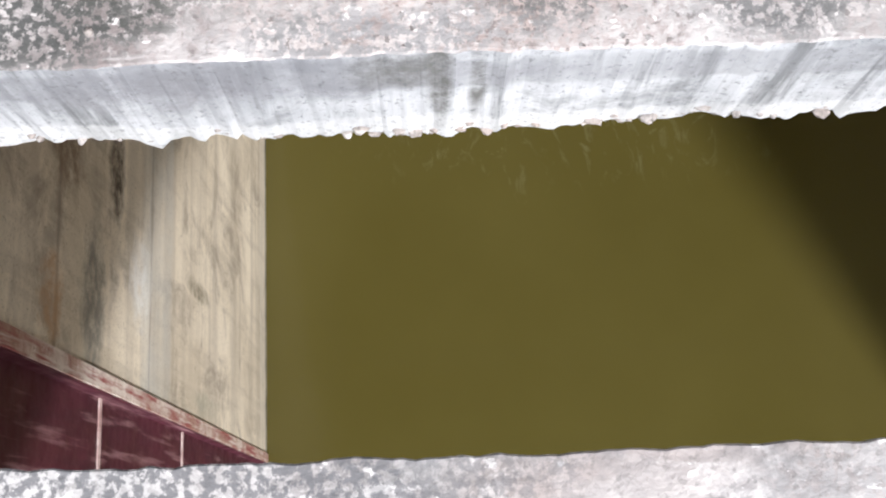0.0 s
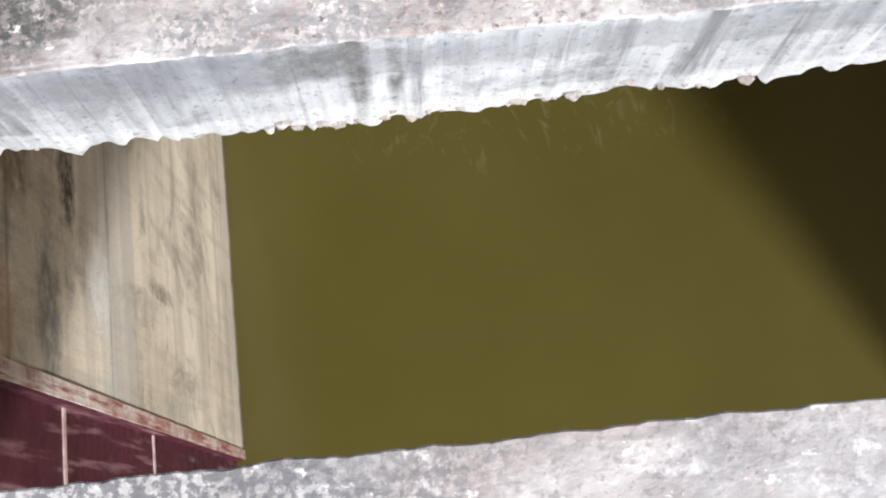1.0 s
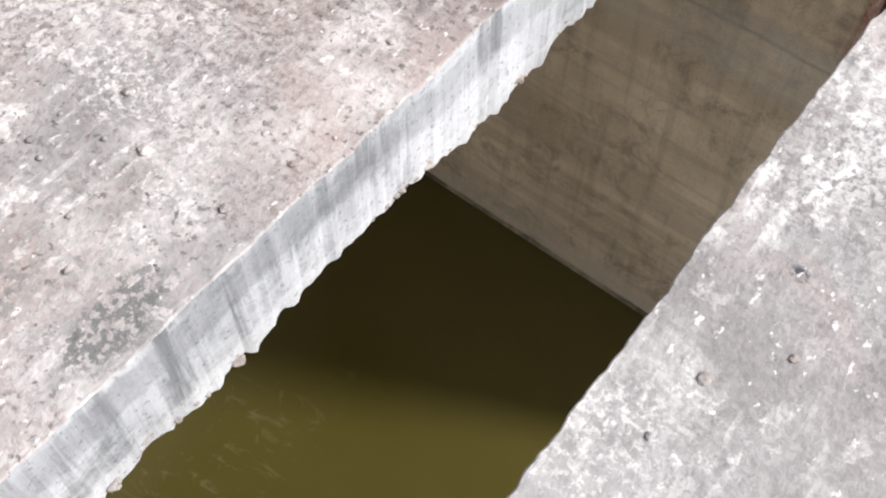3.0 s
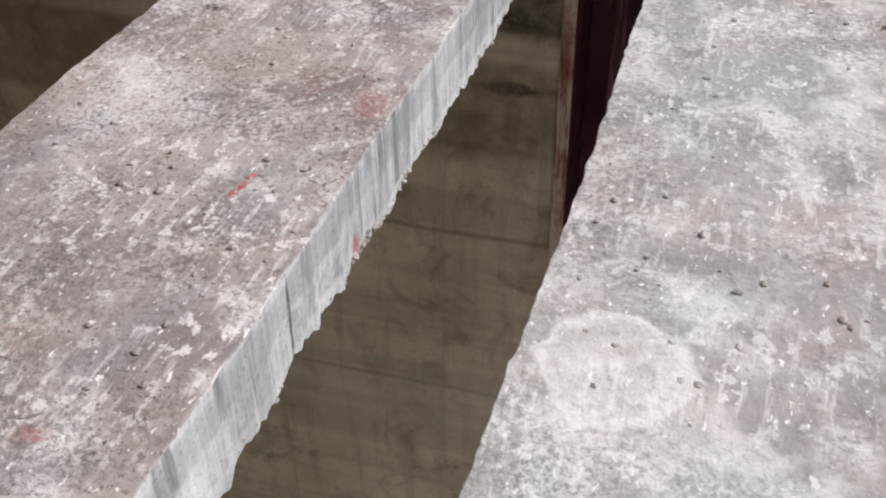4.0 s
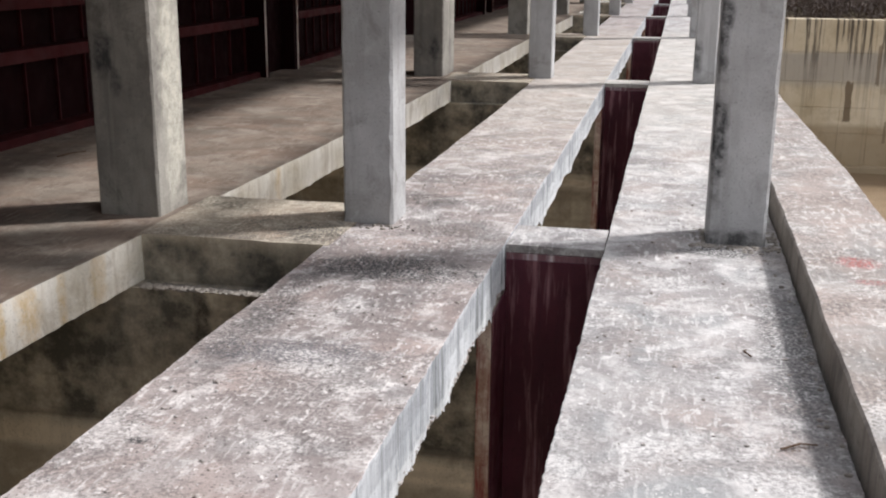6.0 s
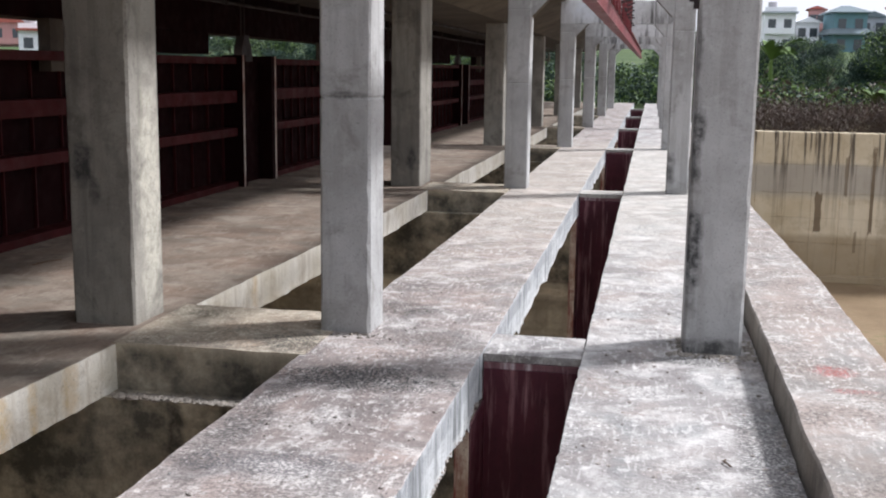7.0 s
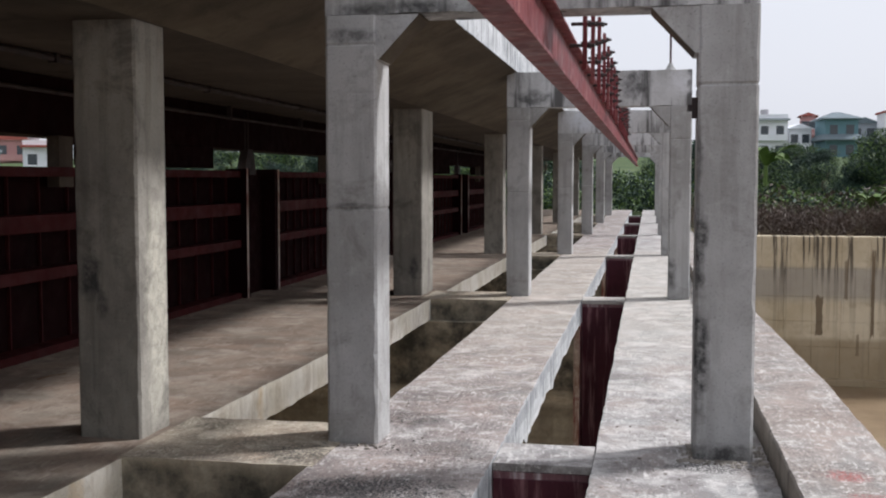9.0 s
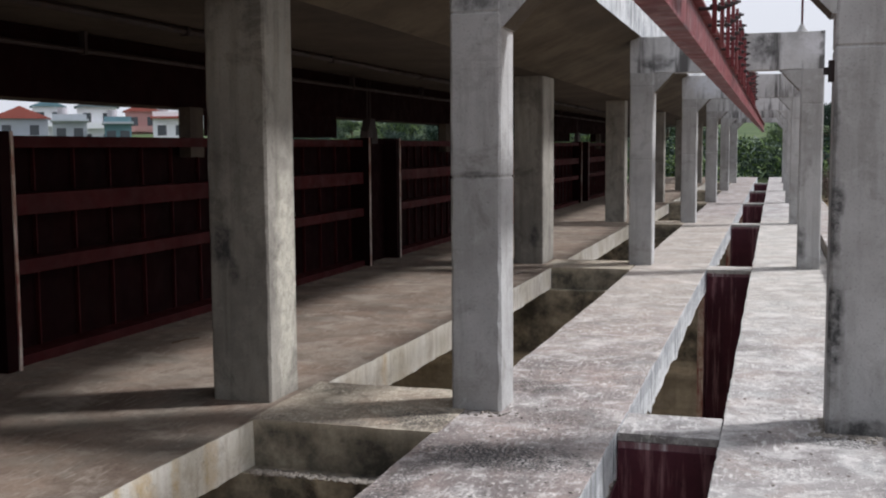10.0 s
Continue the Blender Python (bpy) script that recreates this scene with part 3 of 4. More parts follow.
tagged(rough_slab("floor_deck", -6.2, -2.93, Y0, Y1, T, 0.0, [m_deck, m_deck_face, m_roof_shaded], jag=(0.0, 0.02), seed=8.7, near=(-3, 20), fine=0.05, skew=(0.0, 0.02)),
       "brown dusty concrete deck with pale stained edge", "deck", kind="structure")


def kerb_ring(y):
    out = 1.38 - 0.10 * max(0.0, min(1.0, (y - 8.5) / 4.0))
    w = wob(2, y, 1, 2, 0.012) + wob(2, y, 2, 9, 0.006)
    return [(0.80 + w + 0.01, y, 0.17), (out + w - 0.02, y, 0.17), (out + w, y, 0.15), (out, y, -0.6), (0.80, y, -0.6), (0.80 + w, y, 0.158)]


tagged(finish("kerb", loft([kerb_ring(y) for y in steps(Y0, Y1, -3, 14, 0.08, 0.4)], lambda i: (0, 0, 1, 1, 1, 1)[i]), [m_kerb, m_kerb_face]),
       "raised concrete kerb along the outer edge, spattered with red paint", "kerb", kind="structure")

for n_, ry in enumerate(ROW_Y):
    d = ry - 6.6
    # pier below the deck, with a stoplog groove on either side
    f0, f1, b0, b1 = d + 5.85, d + 7.25, d + 6.35, d + 7.17
    plan = [(-6.2, f0), (GROOVE_L, f0), (GROOVE_L, b0), (GROOVE_R, b0), (GROOVE_R, f0), (1.30, f0), (1.38, f0 + 0.08), (1.38, f1 - 0.08), (1.30, f1),
            (GROOVE_R, f1), (GROOVE_R, b1), (GROOVE_L, b1), (GROOVE_L, f1), (-6.2, f1)]
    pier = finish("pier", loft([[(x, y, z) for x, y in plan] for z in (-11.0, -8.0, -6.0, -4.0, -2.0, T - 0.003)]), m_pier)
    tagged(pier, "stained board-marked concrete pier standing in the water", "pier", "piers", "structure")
    # red steel lining of the grooves
    for side, (y_face, y_back, sgn) in enumerate(((f0, b0, 1), (f1, b1, -1))):
        bm = bmesh.new()
        y_in = y_back - sgn * 0.012
        box(bm, GROOVE_L + 0.003, GROOVE_R - 0.003, min(y_back - sgn * 0.003, y_in), max(y_back - sgn * 0.003, y_in), -10.5, -0.10)
        back = part("back_plate", bm, m_lining, pier, "dark red steel lining plate of the groove")
        for z_s in (-3.5, -5.2):
            bm = box(bmesh.new(), GROOVE_L + 0.004, GROOVE_R - 0.004, min(y_in, y_in - sgn * 0.006), max(y_in, y_in - sgn * 0.006), z_s - 0.02, z_s + 0.02)
            part("seam", bm, m_seam, pier, "pale weld seam across the lining")
        for x_a, x_b in ((GROOVE_L + 0.002, GROOVE_L + 0.012), (GROOVE_R - 0.012, GROOVE_R - 0.002)):
            bm = box(bmesh.new(), x_a, x_b, min(y_face, y_in), max(y_face, y_in), -10.5, T - 0.01)
            part("side_plate", bm, m_lining, pier, "dark red steel lining plate of the groove")
        for x_a, x_b in ((GROOVE_L - 0.075, GROOVE_L + 0.004), (GROOVE_R - 0.004, GROOVE_R + 0.075)):
            bm = box(bmesh.new(), x_a, x_b, min(y_face - sgn * 0.012, y_face - sgn * 0.002), max(y_face - sgn * 0.012, y_face - sgn * 0.002), -10.5, T - 0.01)
            part("edge_plate", bm, m_lip, pier, "rust-red steel edge plate")
    bm = box(bmesh.new(), SLOT_L + 0.006, SLOT_R - 0.006, d + 6.354, d + 6.836, -0.42, -0.064)
    part("cap_block", bm, m_cap, pier, "red-painted block washed pale under the slot beam")
    # small beam that bridges the slot
    rings = [[(x, y, z) for y, z in ((d + 6.35 + wob(x, d, 1, 6, .012), -0.012), (d + 6.84, -0.012), (d + 6.84, -0.06), (d + 6.36, -0.06))] for x in np.linspace(SLOT_L + 0.005, SLOT_R - 0.005, 12)]
    tagged(finish("slot_beam", loft(rings), m_walk_r), "pale concrete beam that bridges the slot", "beam", "slot beams", "structure")
    # cross slab over the wide opening
    rings = [[(x, y, z) for y, z in ((d + 6.02 + wob(x, d, 3, 5, .02), 0.004), (d + 7.10 + wob(x, d, 4, 5, .02), 0.004), (d + 7.10, -0.33 + wob(x, d, 2, 7, .02)), (d + 6.02, -0.31 + wob(x, d, 1, 7, .04)))] for x in np.linspace(-2.97, -1.775, 28)]
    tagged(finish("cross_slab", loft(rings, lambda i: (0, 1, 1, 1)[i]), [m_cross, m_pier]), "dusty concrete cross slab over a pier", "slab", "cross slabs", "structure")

bm = bmesh.new()
vs = [bm.verts.new(p) for p in ((-6.2, Y0, WATER), (1.45, Y0, WATER), (1.45, Y1, WATER), (-6.2, Y1, WATER))]
bm.faces.new(vs)
tagged(finish("water", bm, m_water), "still murky olive-brown water deep in the chambers", "water", kind="structure")
tagged(finish("wall_west", box(bmesh.new(), -6.6, -6.2, Y0, Y1, -11, T), m_pier), "concrete wall that closes the chambers", "wall", kind="structure")
tagged(finish("wall_sill", box(bmesh.new(), 1.45, 1.80, Y0, Y1, -11, -8.1), m_pier), "low concrete sill wall at the open side", "wall", kind="structure")

# roof over the deck: flat, then rising towards its open edge
def roof_ring(y):
    w = wob(9, y, 0, 5, 0.012)
    return [(-6.4, y, 2.62), (-3.0, y, 2.62), (-1.72 + w, y, 3.12), (-1.72 + w, y, 3.52), (-3.0, y, 3.1), (-6.4, y, 2.95)]


# flat underside painted darkest for shade, slope less so, edge left pale
tagged(finish("ceiling", loft([roof_ring(y) for y in steps(Y0, Y1, 5, 20, 0.15, 0.6)], lambda i: (0, 2, 1, 0, 0, 0)[i]), [m_roof_shaded, m_face, m_soffit_shaded]),
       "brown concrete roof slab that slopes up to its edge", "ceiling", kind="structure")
# lintel in the near-black gate colour, which stands for its shade
tagged(finish("lintel_beam", box(bmesh.new(), -6.0, -5.55, Y0, Y1, 2.05, 2.617, 0.01), m_gate_shaded), "lintel beam under the roof above the gates, coloured near-black for shade", "beam", kind="structure")

# ---------------------------------------------------------------- portal frames and columns
def portal_frame(y, xr):
    f = thing("portal_frame", (0, y, 0), "grey concrete portal frame with haunched corners", "frame", "portal frames")
    part("column", rough_post(-1.86, -1.54, 0, 0.34, 0, 2.627, (1.455, 2.45), 1.0 + y), m_column, f)
    part("column", rough_post(0.362, xr, 0, 0.36, 0, 2.627, (2.18,), 4.0 + y), m_column, f)
    bm = bmesh.new()
    rings = [[(x, yy, z) for yy, z in ((0.004, 2.63 + wob(x, y, 5, 6, .012)), (0.336, 2.63), (0.336, 3.11 + wob(x, y, 1, 4, .01)), (0.004, 3.11 + wob(x, y, 2, 4, .01)))] for x in np.linspace(-1.86, xr - 0.004, 24)]
    part("beam", loft(rings), m_beam, f, "stained concrete cross beam")
    for xa, sg in ((-1.54, 1), (0.355, -1)):
        pts = [(xa - sg * 0.01, 2.36), (xa + sg * 0.015, 2.36), (xa + sg * 0.265, 2.625), (xa - sg * 0.01, 2.625)]
        # the slanting underside takes the soffit colour to stand for its shade
        part("haunch", loft([[(x, yy, z) for x, z in pts] for yy in (0.01, 0.33)], lambda i: int(i == 1)), [m_column, m_soffit_shaded], f)
    return f


for i, y in enumerate(ROW_Y):
    portal_frame(y, 0.70 if i == 3 else 0.65)
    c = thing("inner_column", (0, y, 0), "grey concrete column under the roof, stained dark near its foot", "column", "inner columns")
    part("shaft", rough_post(-3.45, -3.03, -0.16, 0.26, 0, 2.66, (), 7.0 + y), m_inner_shaded, c)
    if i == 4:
        part("joint_strip", box(bmesh.new(), -3.40, -3.035, 0.285, 0.62, 0, 2.64, 0.01), m_inner_shaded, c, "second shaft behind a narrow joint")

# ---------------------------------------------------------------- crane beam
crane = thing("crane_beam", (-0.503, 0, 2.29), "red painted steel runway beam hung under the frames", "beam")
Yb0, Yb1 = -6.0, 56.0
part("bottom_flange", box(bmesh.new(), -0.07, 0.07, Yb0, Yb1, 0.0, 0.018, 0.003), m_crane, crane)
part("top_flange", box(bmesh.new(), -0.07, 0.07, Yb0, Yb1, 0.318, 0.336, 0.003), m_crane, crane)
part("web", box(bmesh.new(), -0.007, 0.007, Yb0, Yb1, 0.018, 0.318), m_crane, crane)
for i in range(15):
    y = 7.4 + i * 1.02
    if any(abs(y - r - 0.17) < 0.3 for r in ROW_Y):
        y += 0.5
    br = part("bracket", box(bmesh.new(), 0.155, 0.185, y - 0.02, y + 0.02, 0.06, 0.70, 0.004), m_crane, crane)
    for z, x_in in ((0.22, 0.07), (0.36, 0.08), (0.50, 0.09), (0.64, 0.10)):
        part("bolt", rod(bmesh.new(), (x_in, y, z), (0.235, y, z), 0.012), m_dark, br, "dark threaded bolt")
        part("nut", rod(bmesh.new(), (0.188, y, z), (0.208, y, z), 0.022, 6), m_dark, br, "dark hexagon nut")

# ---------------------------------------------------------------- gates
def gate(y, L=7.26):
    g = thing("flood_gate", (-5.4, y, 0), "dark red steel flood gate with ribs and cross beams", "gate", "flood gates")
    part("skin", box(bmesh.new(), -0.22, -0.20, 0, L, 0.0, 1.74), m_gate_shaded, g)
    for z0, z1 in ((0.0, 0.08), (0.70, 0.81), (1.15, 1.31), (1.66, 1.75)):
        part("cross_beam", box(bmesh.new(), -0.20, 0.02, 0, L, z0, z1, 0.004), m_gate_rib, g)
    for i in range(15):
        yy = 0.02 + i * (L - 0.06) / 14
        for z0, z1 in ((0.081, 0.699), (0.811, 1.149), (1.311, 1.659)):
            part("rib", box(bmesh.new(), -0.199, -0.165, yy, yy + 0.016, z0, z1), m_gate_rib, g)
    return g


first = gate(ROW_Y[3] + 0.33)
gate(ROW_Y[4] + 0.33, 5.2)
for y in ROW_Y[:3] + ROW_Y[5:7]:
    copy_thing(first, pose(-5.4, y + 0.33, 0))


def guide(y):
    g = thing("gate_guide", (-5.4, y, 0), "dark red steel gate guide post with lifting lug", "gate guide", "gate guides")
    for yy in (0.03, 1.17):
        part("channel", box(bmesh.new(), -0.2, 0.1, yy - 0.03, yy + 0.09, 0, 1.78, 0.006), m_gate_shaded, g)
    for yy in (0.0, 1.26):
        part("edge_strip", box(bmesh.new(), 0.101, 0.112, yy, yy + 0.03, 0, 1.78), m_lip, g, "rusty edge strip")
    part("panel", box(bmesh.new(), -0.25, -0.1, 0.12, 1.14, 0, 1.70), m_gate_shaded, g)
    pts = [(0.42, 1.70), (0.86, 1.70), (0.82, 1.88), (0.72, 2.06), (0.56, 2.06), (0.46, 1.88)]
    part("lug", loft([[(x, a_, z) for a_, z in pts] for x in (-0.2, -0.08)]), m_dark, g)
    for yy in (0.58, 0.70):
        part("cable", rod(bmesh.new(), (-0.14, yy, 2.05), (-0.14, yy, 2.6), 0.012), m_dark, g)
    return g


g0 = guide(ROW_Y[3] - 1.0)
for y in ROW_Y[:3] + ROW_Y[4:]:
    copy_thing(g0, pose(-5.4, y - 1.0, 0))


def hoist(y):
    h = thing("hoist_housing", (-5.7, y, 1.78), "dark steel hoist housing above the gate", "hoist", "hoist housings")
    part("body", box(bmesh.new(), -0.2, 0.16, 0.9, 3.8, 0, 0.27, 0.01), m_gate_shaded, h)
    for i in range(4):
        part("hanger", rod(bmesh.new(), (0.0, 1.1 + i * 0.85, 0.268), (0.0, 1.1 + i * 0.85, 0.84), 0.02), m_dark, h)
    part("cable_box", box(bmesh.new(), 0.17, 0.30, -0.24, 0.02, -0.22, 0.27, 0.008), m_roof_shaded, h, "grey box hung beside the housing")
    part("bar", box(bmesh.new(), 0.165, 0.185, 0.0, 1.0, 0.2, 0.26), m_gate_shaded, h)
    return h


h0 = hoist(ROW_Y[3] + 3.25)
for y in ROW_Y[:3] + ROW_Y[4:7]:
    copy_thing(h0, pose(-5.7, y + 3.25, 1.78))
for x, z, r in ((-5.46, 2.46, 0.022), (-4.5, 2.585, 0.03)):
    pipe = thing("pipe", (x, 0, z), "thin dark pipe run under the roof", "pipe", "pipes under the roof")
    part("tube", rod(bmesh.new(), (0, Y0, 0), (0, Y1, 0), r), m_dark, pipe)
    for y in np.arange(Y0 + 1, Y1, 3.0):
        part("clip", box(bmesh.new(), -r - 0.01, r + 0.01, y, y + 0.04, -r - 0.01, 2.62 - z), m_dark, pipe)
mast = thing("rod_on_beam", (0.36, ROW_Y[4] + 0.17, 3.1), "thin steel rod standing on the cross beam", "rod")
part("shaft", rod(bmesh.new(), (0, 0, 0), (0, 0, 0.62), 0.014), m_gate_rib, mast)
part("foot", loft([[(math.cos(a_) * r, math.sin(a_) * r, z) for a_ in np.linspace(0, 6.283, 9)[:-1]] for z, r in ((0, 0.09), (0.06, 0.05), (0.12, 0.02))]), m_column, mast)
bk = thing("steel_bracket", (0.33, ROW_Y[3] + 0.1, 2.05), "small dark steel bracket fixed to the column", "bracket")
part("plate", box(bmesh.new(), 0.0, 0.034, -0.03, 0.03, -0.06, 0.06, 0.004), m_dark, bk)
part("arm", box(bmesh.new(), -0.025, 0.0, -0.02, 0.02, -0.02, 0.02, 0.004), m_dark, bk)


def chips(name, spots, label, mat, size):
    """Loose crumbs of concrete lying on the slabs; one mesh."""
    r_ = random.Random(len(spots))
    bm_ = bmesh.new()
    for x, y, z in spots:
        s_ = size * r_.uniform(0.4, 1.3)
        v = bmesh.ops.create_icosphere(bm_, subdivisions=1, radius=s_)["verts"]
        sx = (r_.uniform(0.7, 1.4), r_.uniform(0.7, 1.4), r_.uniform(0.35, 0.7))
        for p in v:
            p.co = Vector((p.co.x * sx[0] * r_.uniform(0.7, 1.2), p.co.y * sx[1] * r_.uniform(0.7, 1.2), p.co.z * sx[2])) + Vector((x, y, z + s_ * 0.2))
    return tagged(finish(name, bm_, mat), label, "debris", kind="stuff")


r0 = random.Random(12)
chips("debris", [(r0.uniform(-1.76, -0.83), r0.uniform(-0.5, 9), 0.0) for i in range(110)] + [(r0.uniform(-0.17, 0.76), r0.uniform(0.5, 9), 0.0) for i in range(45)],
      "small loose crumbs of concrete on the slabs", m_walk_r, 0.007)
chips("dirt_crumbs", [(r0.uniform(0.27, 0.78), 6.585 - abs(r0.gauss(0, 0.05)), 0.0) for i in range(170)] + [(0.36 - abs(r0.gauss(0, 0.03)), r0.uniform(6.55, 6.95), 0.0) for i in range(50)] + [(0.72 + r0.uniform(0, 0.06), r0.uniform(6.55, 6.95), 0.0) for i in range(60)] + [(r0.uniform(-1.95, -1.48), 6.54 + r0.gauss(0, 0.04), 0.0) for i in range(40)]
      + [(r0.uniform(0.70, 0.78), r0.uniform(3, 6.4), 0.0) for i in range(25)], "dark dirt and mortar crumbs at the column feet", m_kerb_face, 0.013)
chips("concrete_flakes", [(r0.uniform(-1.76, -0.83), r0.uniform(-0.6, 8), 0.0) for i in range(260)] + [(r0.uniform(-0.17, 0.76), r0.uniform(0.3, 8), 0.0) for i in range(200)],
      "pale flakes of concrete stuck to the worn slabs", m_kerb, 0.010)
lip_y = [y for y in (r0.uniform(-1.4, 6.2) for i in range(900)) if noise.noise((3.0, y * 2.5, 1)) + 0.35 * r0.random() > 0.05]
chips("mortar_crumbs", [(SLOT_L - 0.004 + r0.uniform(-0.012, 0.008), y, T - 0.09 * lip(1.3, y) + r0.uniform(-0.004, 0.02)) for y in lip_y],
      "pale mortar crumbs stuck along the ragged lip of the slab", m_kerb, 0.011)
chips("ledge_crumbs", [(r0.uniform(-2.9, -1.8), 5.85 + r0.uniform(-0.012, 0.08), T - 0.002) for i in range(240)],
      "rough mortar crumbs along the top of the pier", m_kerb_face, 0.022)
for x, y, z, L_, turn in ((0.62, 3.85, 0.008, 0.14, 30), (-4.75, 8.3, 0.008, 0.3, 75), (0.5, 4.75, 0.008, 0.08, 110)):
    tw = thing("twig", (x, y, z), "small dry brown twig lying on the concrete", "twig")
    tw.rotation_euler = (0, 0, radians(turn))
    part("stem", rod(rod(bmesh.new(), (-L_ / 2, 0, 0), (0.02, 0.01, 0.004), 0.004, 6), (0.015, 0.01, 0.004), (L_ / 2, -0.012, 0.0), 0.003, 6), m_bark_dry, tw)

# ---------------------------------------------------------------- ground
def ground_z(x, y):
    if x > 1.5:
        if y < 38.3:
            low = max(0.0, min(1.0, (7.5 - x) / 4.0)) * max(0.0, min(1.0, (24.0 - y) / 4.0))
            z = -5.25 - 3.1 * low + 0.10 * noise.noise((x * 0.4, y * 0.4, 0)) + 0.02 * max(0, x - 12)
        else:
            z = -0.45 + max(0.0, min(y, 230.0) - 60) * 0.045
    elif y > 58:
        z = -0.35 + max(0.0, min(y, 230.0) - 66) * 0.05
    else:
        z = -3.0 + max(0.0, y - 70) * 0.02
    return z + 0.2 * noise.noise((x * 0.05, y * 0.05, 3)) * (y > 45)


gx = [-900, -400, -150, -70, -30, -12, -6.6] + [1.8 + 0.8 * i for i in range(30)] + [28, 35, 50, 80, 150, 400, 900]
gy = [-900, -300, -100, -40, -26, -12, -4, 4, 10] + [14 + 1.0 * i for i in range(25)] + [38.6, 44, 50, 58.5, 66, 75, 90, 110, 140, 180, 240, 320, 500, 900, 2000]
bm = bmesh.new()
grid = [[bm.verts.new((x, y, ground_z(x, y))) for x in gx] for y in gy]
for j in range(len(gy) - 1):
    for i in range(len(gx) - 1):
        if gx[i] >= -6.7 and gx[i + 1] <= 1.9 and gy[j] >= -26.1 and gy[j + 1] <= 58.6:
            continue
        bm.faces.new((grid[j][i], grid[j][i + 1], grid[j + 1][i + 1], grid[j + 1][i]))
tagged(finish("ground", bm, m_soil), "dry brown soil with tufts of weed", "ground", kind="structure")
bm = box(bmesh.new(), 1.8, 80, 38.0, 38.6, -5.6, -0.28)
box(bm, 1.8, 80, 37.65, 38.0, -5.6, -5.05)
wall_far = tagged(finish("retaining_wall", bm, m_retain), "yellow-stained concrete retaining wall with dark runs", "wall", kind="structure")
# cast panels with open joints, and a rough dark footing line
lifts = ((-5.05, -3.99), (-3.97, -3.14), (-3.12, -2.31), (-2.29, -1.35), (-1.33, -0.30))
for z_lo, z_hi in lifts:
    first_panel = part("panel", box(bmesh.new(), 0, 0.90, -0.02, -0.002, z_lo, z_hi, 0.006), m_retain, wall_far)
    first_panel.location = (1.85, 38.0, 0)
    for i in range(1, 24):
        more = new("panel", first_panel.data)
        more.parent = wall_far
        more.location = (1.85 + 0.92 * i, 38.0, 0)


# ---------------------------------------------------------------- plants
def leaves(name, centres, radii, per, size, mats, parent=None, seed=1, upright=0.0, wide=0.38):
    """Many small leaf blades scattered in clumps; one mesh."""
    rng = np.random.default_rng(seed)
    verts, faces = [], []
    for c, r in zip(centres, radii):
        p = rng.normal(size=(per, 3))
        p /= np.linalg.norm(p, axis=1)[:, None]
        p = np.array(c) + p * (rng.random((per, 1)) ** 0.45) * np.array(r)
        for q in p:
            u = rng.normal(size=3)
            u[2] = u[2] * (1 - upright) + upright * 2.2
            u /= np.linalg.norm(u)
            v = np.cross(u, rng.normal(size=3))
            v /= np.linalg.norm(v)
            s_ = size * rng.uniform(0.6, 1.4)
            i = len(verts)
            verts += [q - u * s_, q + v * s_ * wide, q + u * s_, q - v * s_ * wide]
            faces.append((i, i + 1, i + 2, i + 3))
    me = bpy.data.meshes.new(name)
    me.from_pydata([tuple(v) for v in verts], [], faces)
    for m in mats:
        me.materials.append(m)
    me.polygons.foreach_set("material_index", rng.integers(0, len(mats), len(faces)))
    ob = new(name, me)
    if parent is not None:
        ob.parent = parent
    return ob


def tree(height, spread, seed, mats, label):
    rng = random.Random(seed)
    t_ = thing("tree", (0, 0, 0), label, "tree", "trees on the bank")
    rings = [[(math.cos(a_) * r + dx, math.sin(a_) * r, z) for a_ in np.linspace(0, 2 * math.pi, 9)[:-1]] for z, r, dx in
             ((-0.3, 0.26, 0), (0.5, 0.19, 0.02), (height * 0.3, 0.15, 0.1), (height * 0.62, 0.08, 0.0), (height * 0.85, 0.03, 0.1))]
    part("trunk", loft(rings), m_bark, t_)
    cs, rs = [], []
    for i in range(26):
        h = rng.uniform(0.22, 1.0)
        rad = spread * (1.0 - 0.55 * abs(h - 0.5) * 1.6) * rng.uniform(0.25, 0.95)
        a_ = rng.uniform(0, 6.283)
        cs.append((math.cos(a_) * rad, math.sin(a_) * rad, h * height))
        r = rng.uniform(0.16, 0.34) * spread
        rs.append((r * 1.2, r * 1.2, r * 0.8))
    for i in range(0, 26, 4):
        z = cs[i][2] * 0.6
        part("limb", rod(bmesh.new(), (0.05, 0, z), cs[i], 0.035, 6), m_bark, t_)
    leaves("crown", cs, rs, 400, 0.08, mats, t_, seed)
    return t_


kinds = [tree(4.6, 2.9, 3, [m_leaf_dark, m_leaf_dark, m_leaf_light], "dense dark green broadleaf tree on the bank"),
         tree(4.0, 2.6, 5, [m_leaf_dark], "dark green bushy tree on the bank"),
         tree(3.4, 2.3, 8, [m_leaf_light, m_leaf_dark], "light green leafy tree on the bank")]
rng = random.Random(4)
spots = []
for i in range(60):
    spots.append((rng.uniform(4, 42), rng.uniform(56, 92)))
for i in range(16):
    spots.append((rng.uniform(-14, 4), rng.uniform(70, 95)))
for i in range(34):
    spots.append((rng.uniform(-75, -12), rng.uniform(62, 95)))
for i, (x, y) in enumerate(spots):
    sc = rng.uniform(0.7, 1.0) * (0.5 if x < -38 else 0.86 if x > 4 else 1.0)
    m = pose(x, y, ground_z(x, y) - 0.1, 0, 0, rng.uniform(0, 360))
    if i < 3:
        kinds[i].matrix_basis = m
    else:
        copy_thing(kinds[rng.choice((0, 0, 1, 1, 2))], m @ Matrix.Scale(sc, 4))

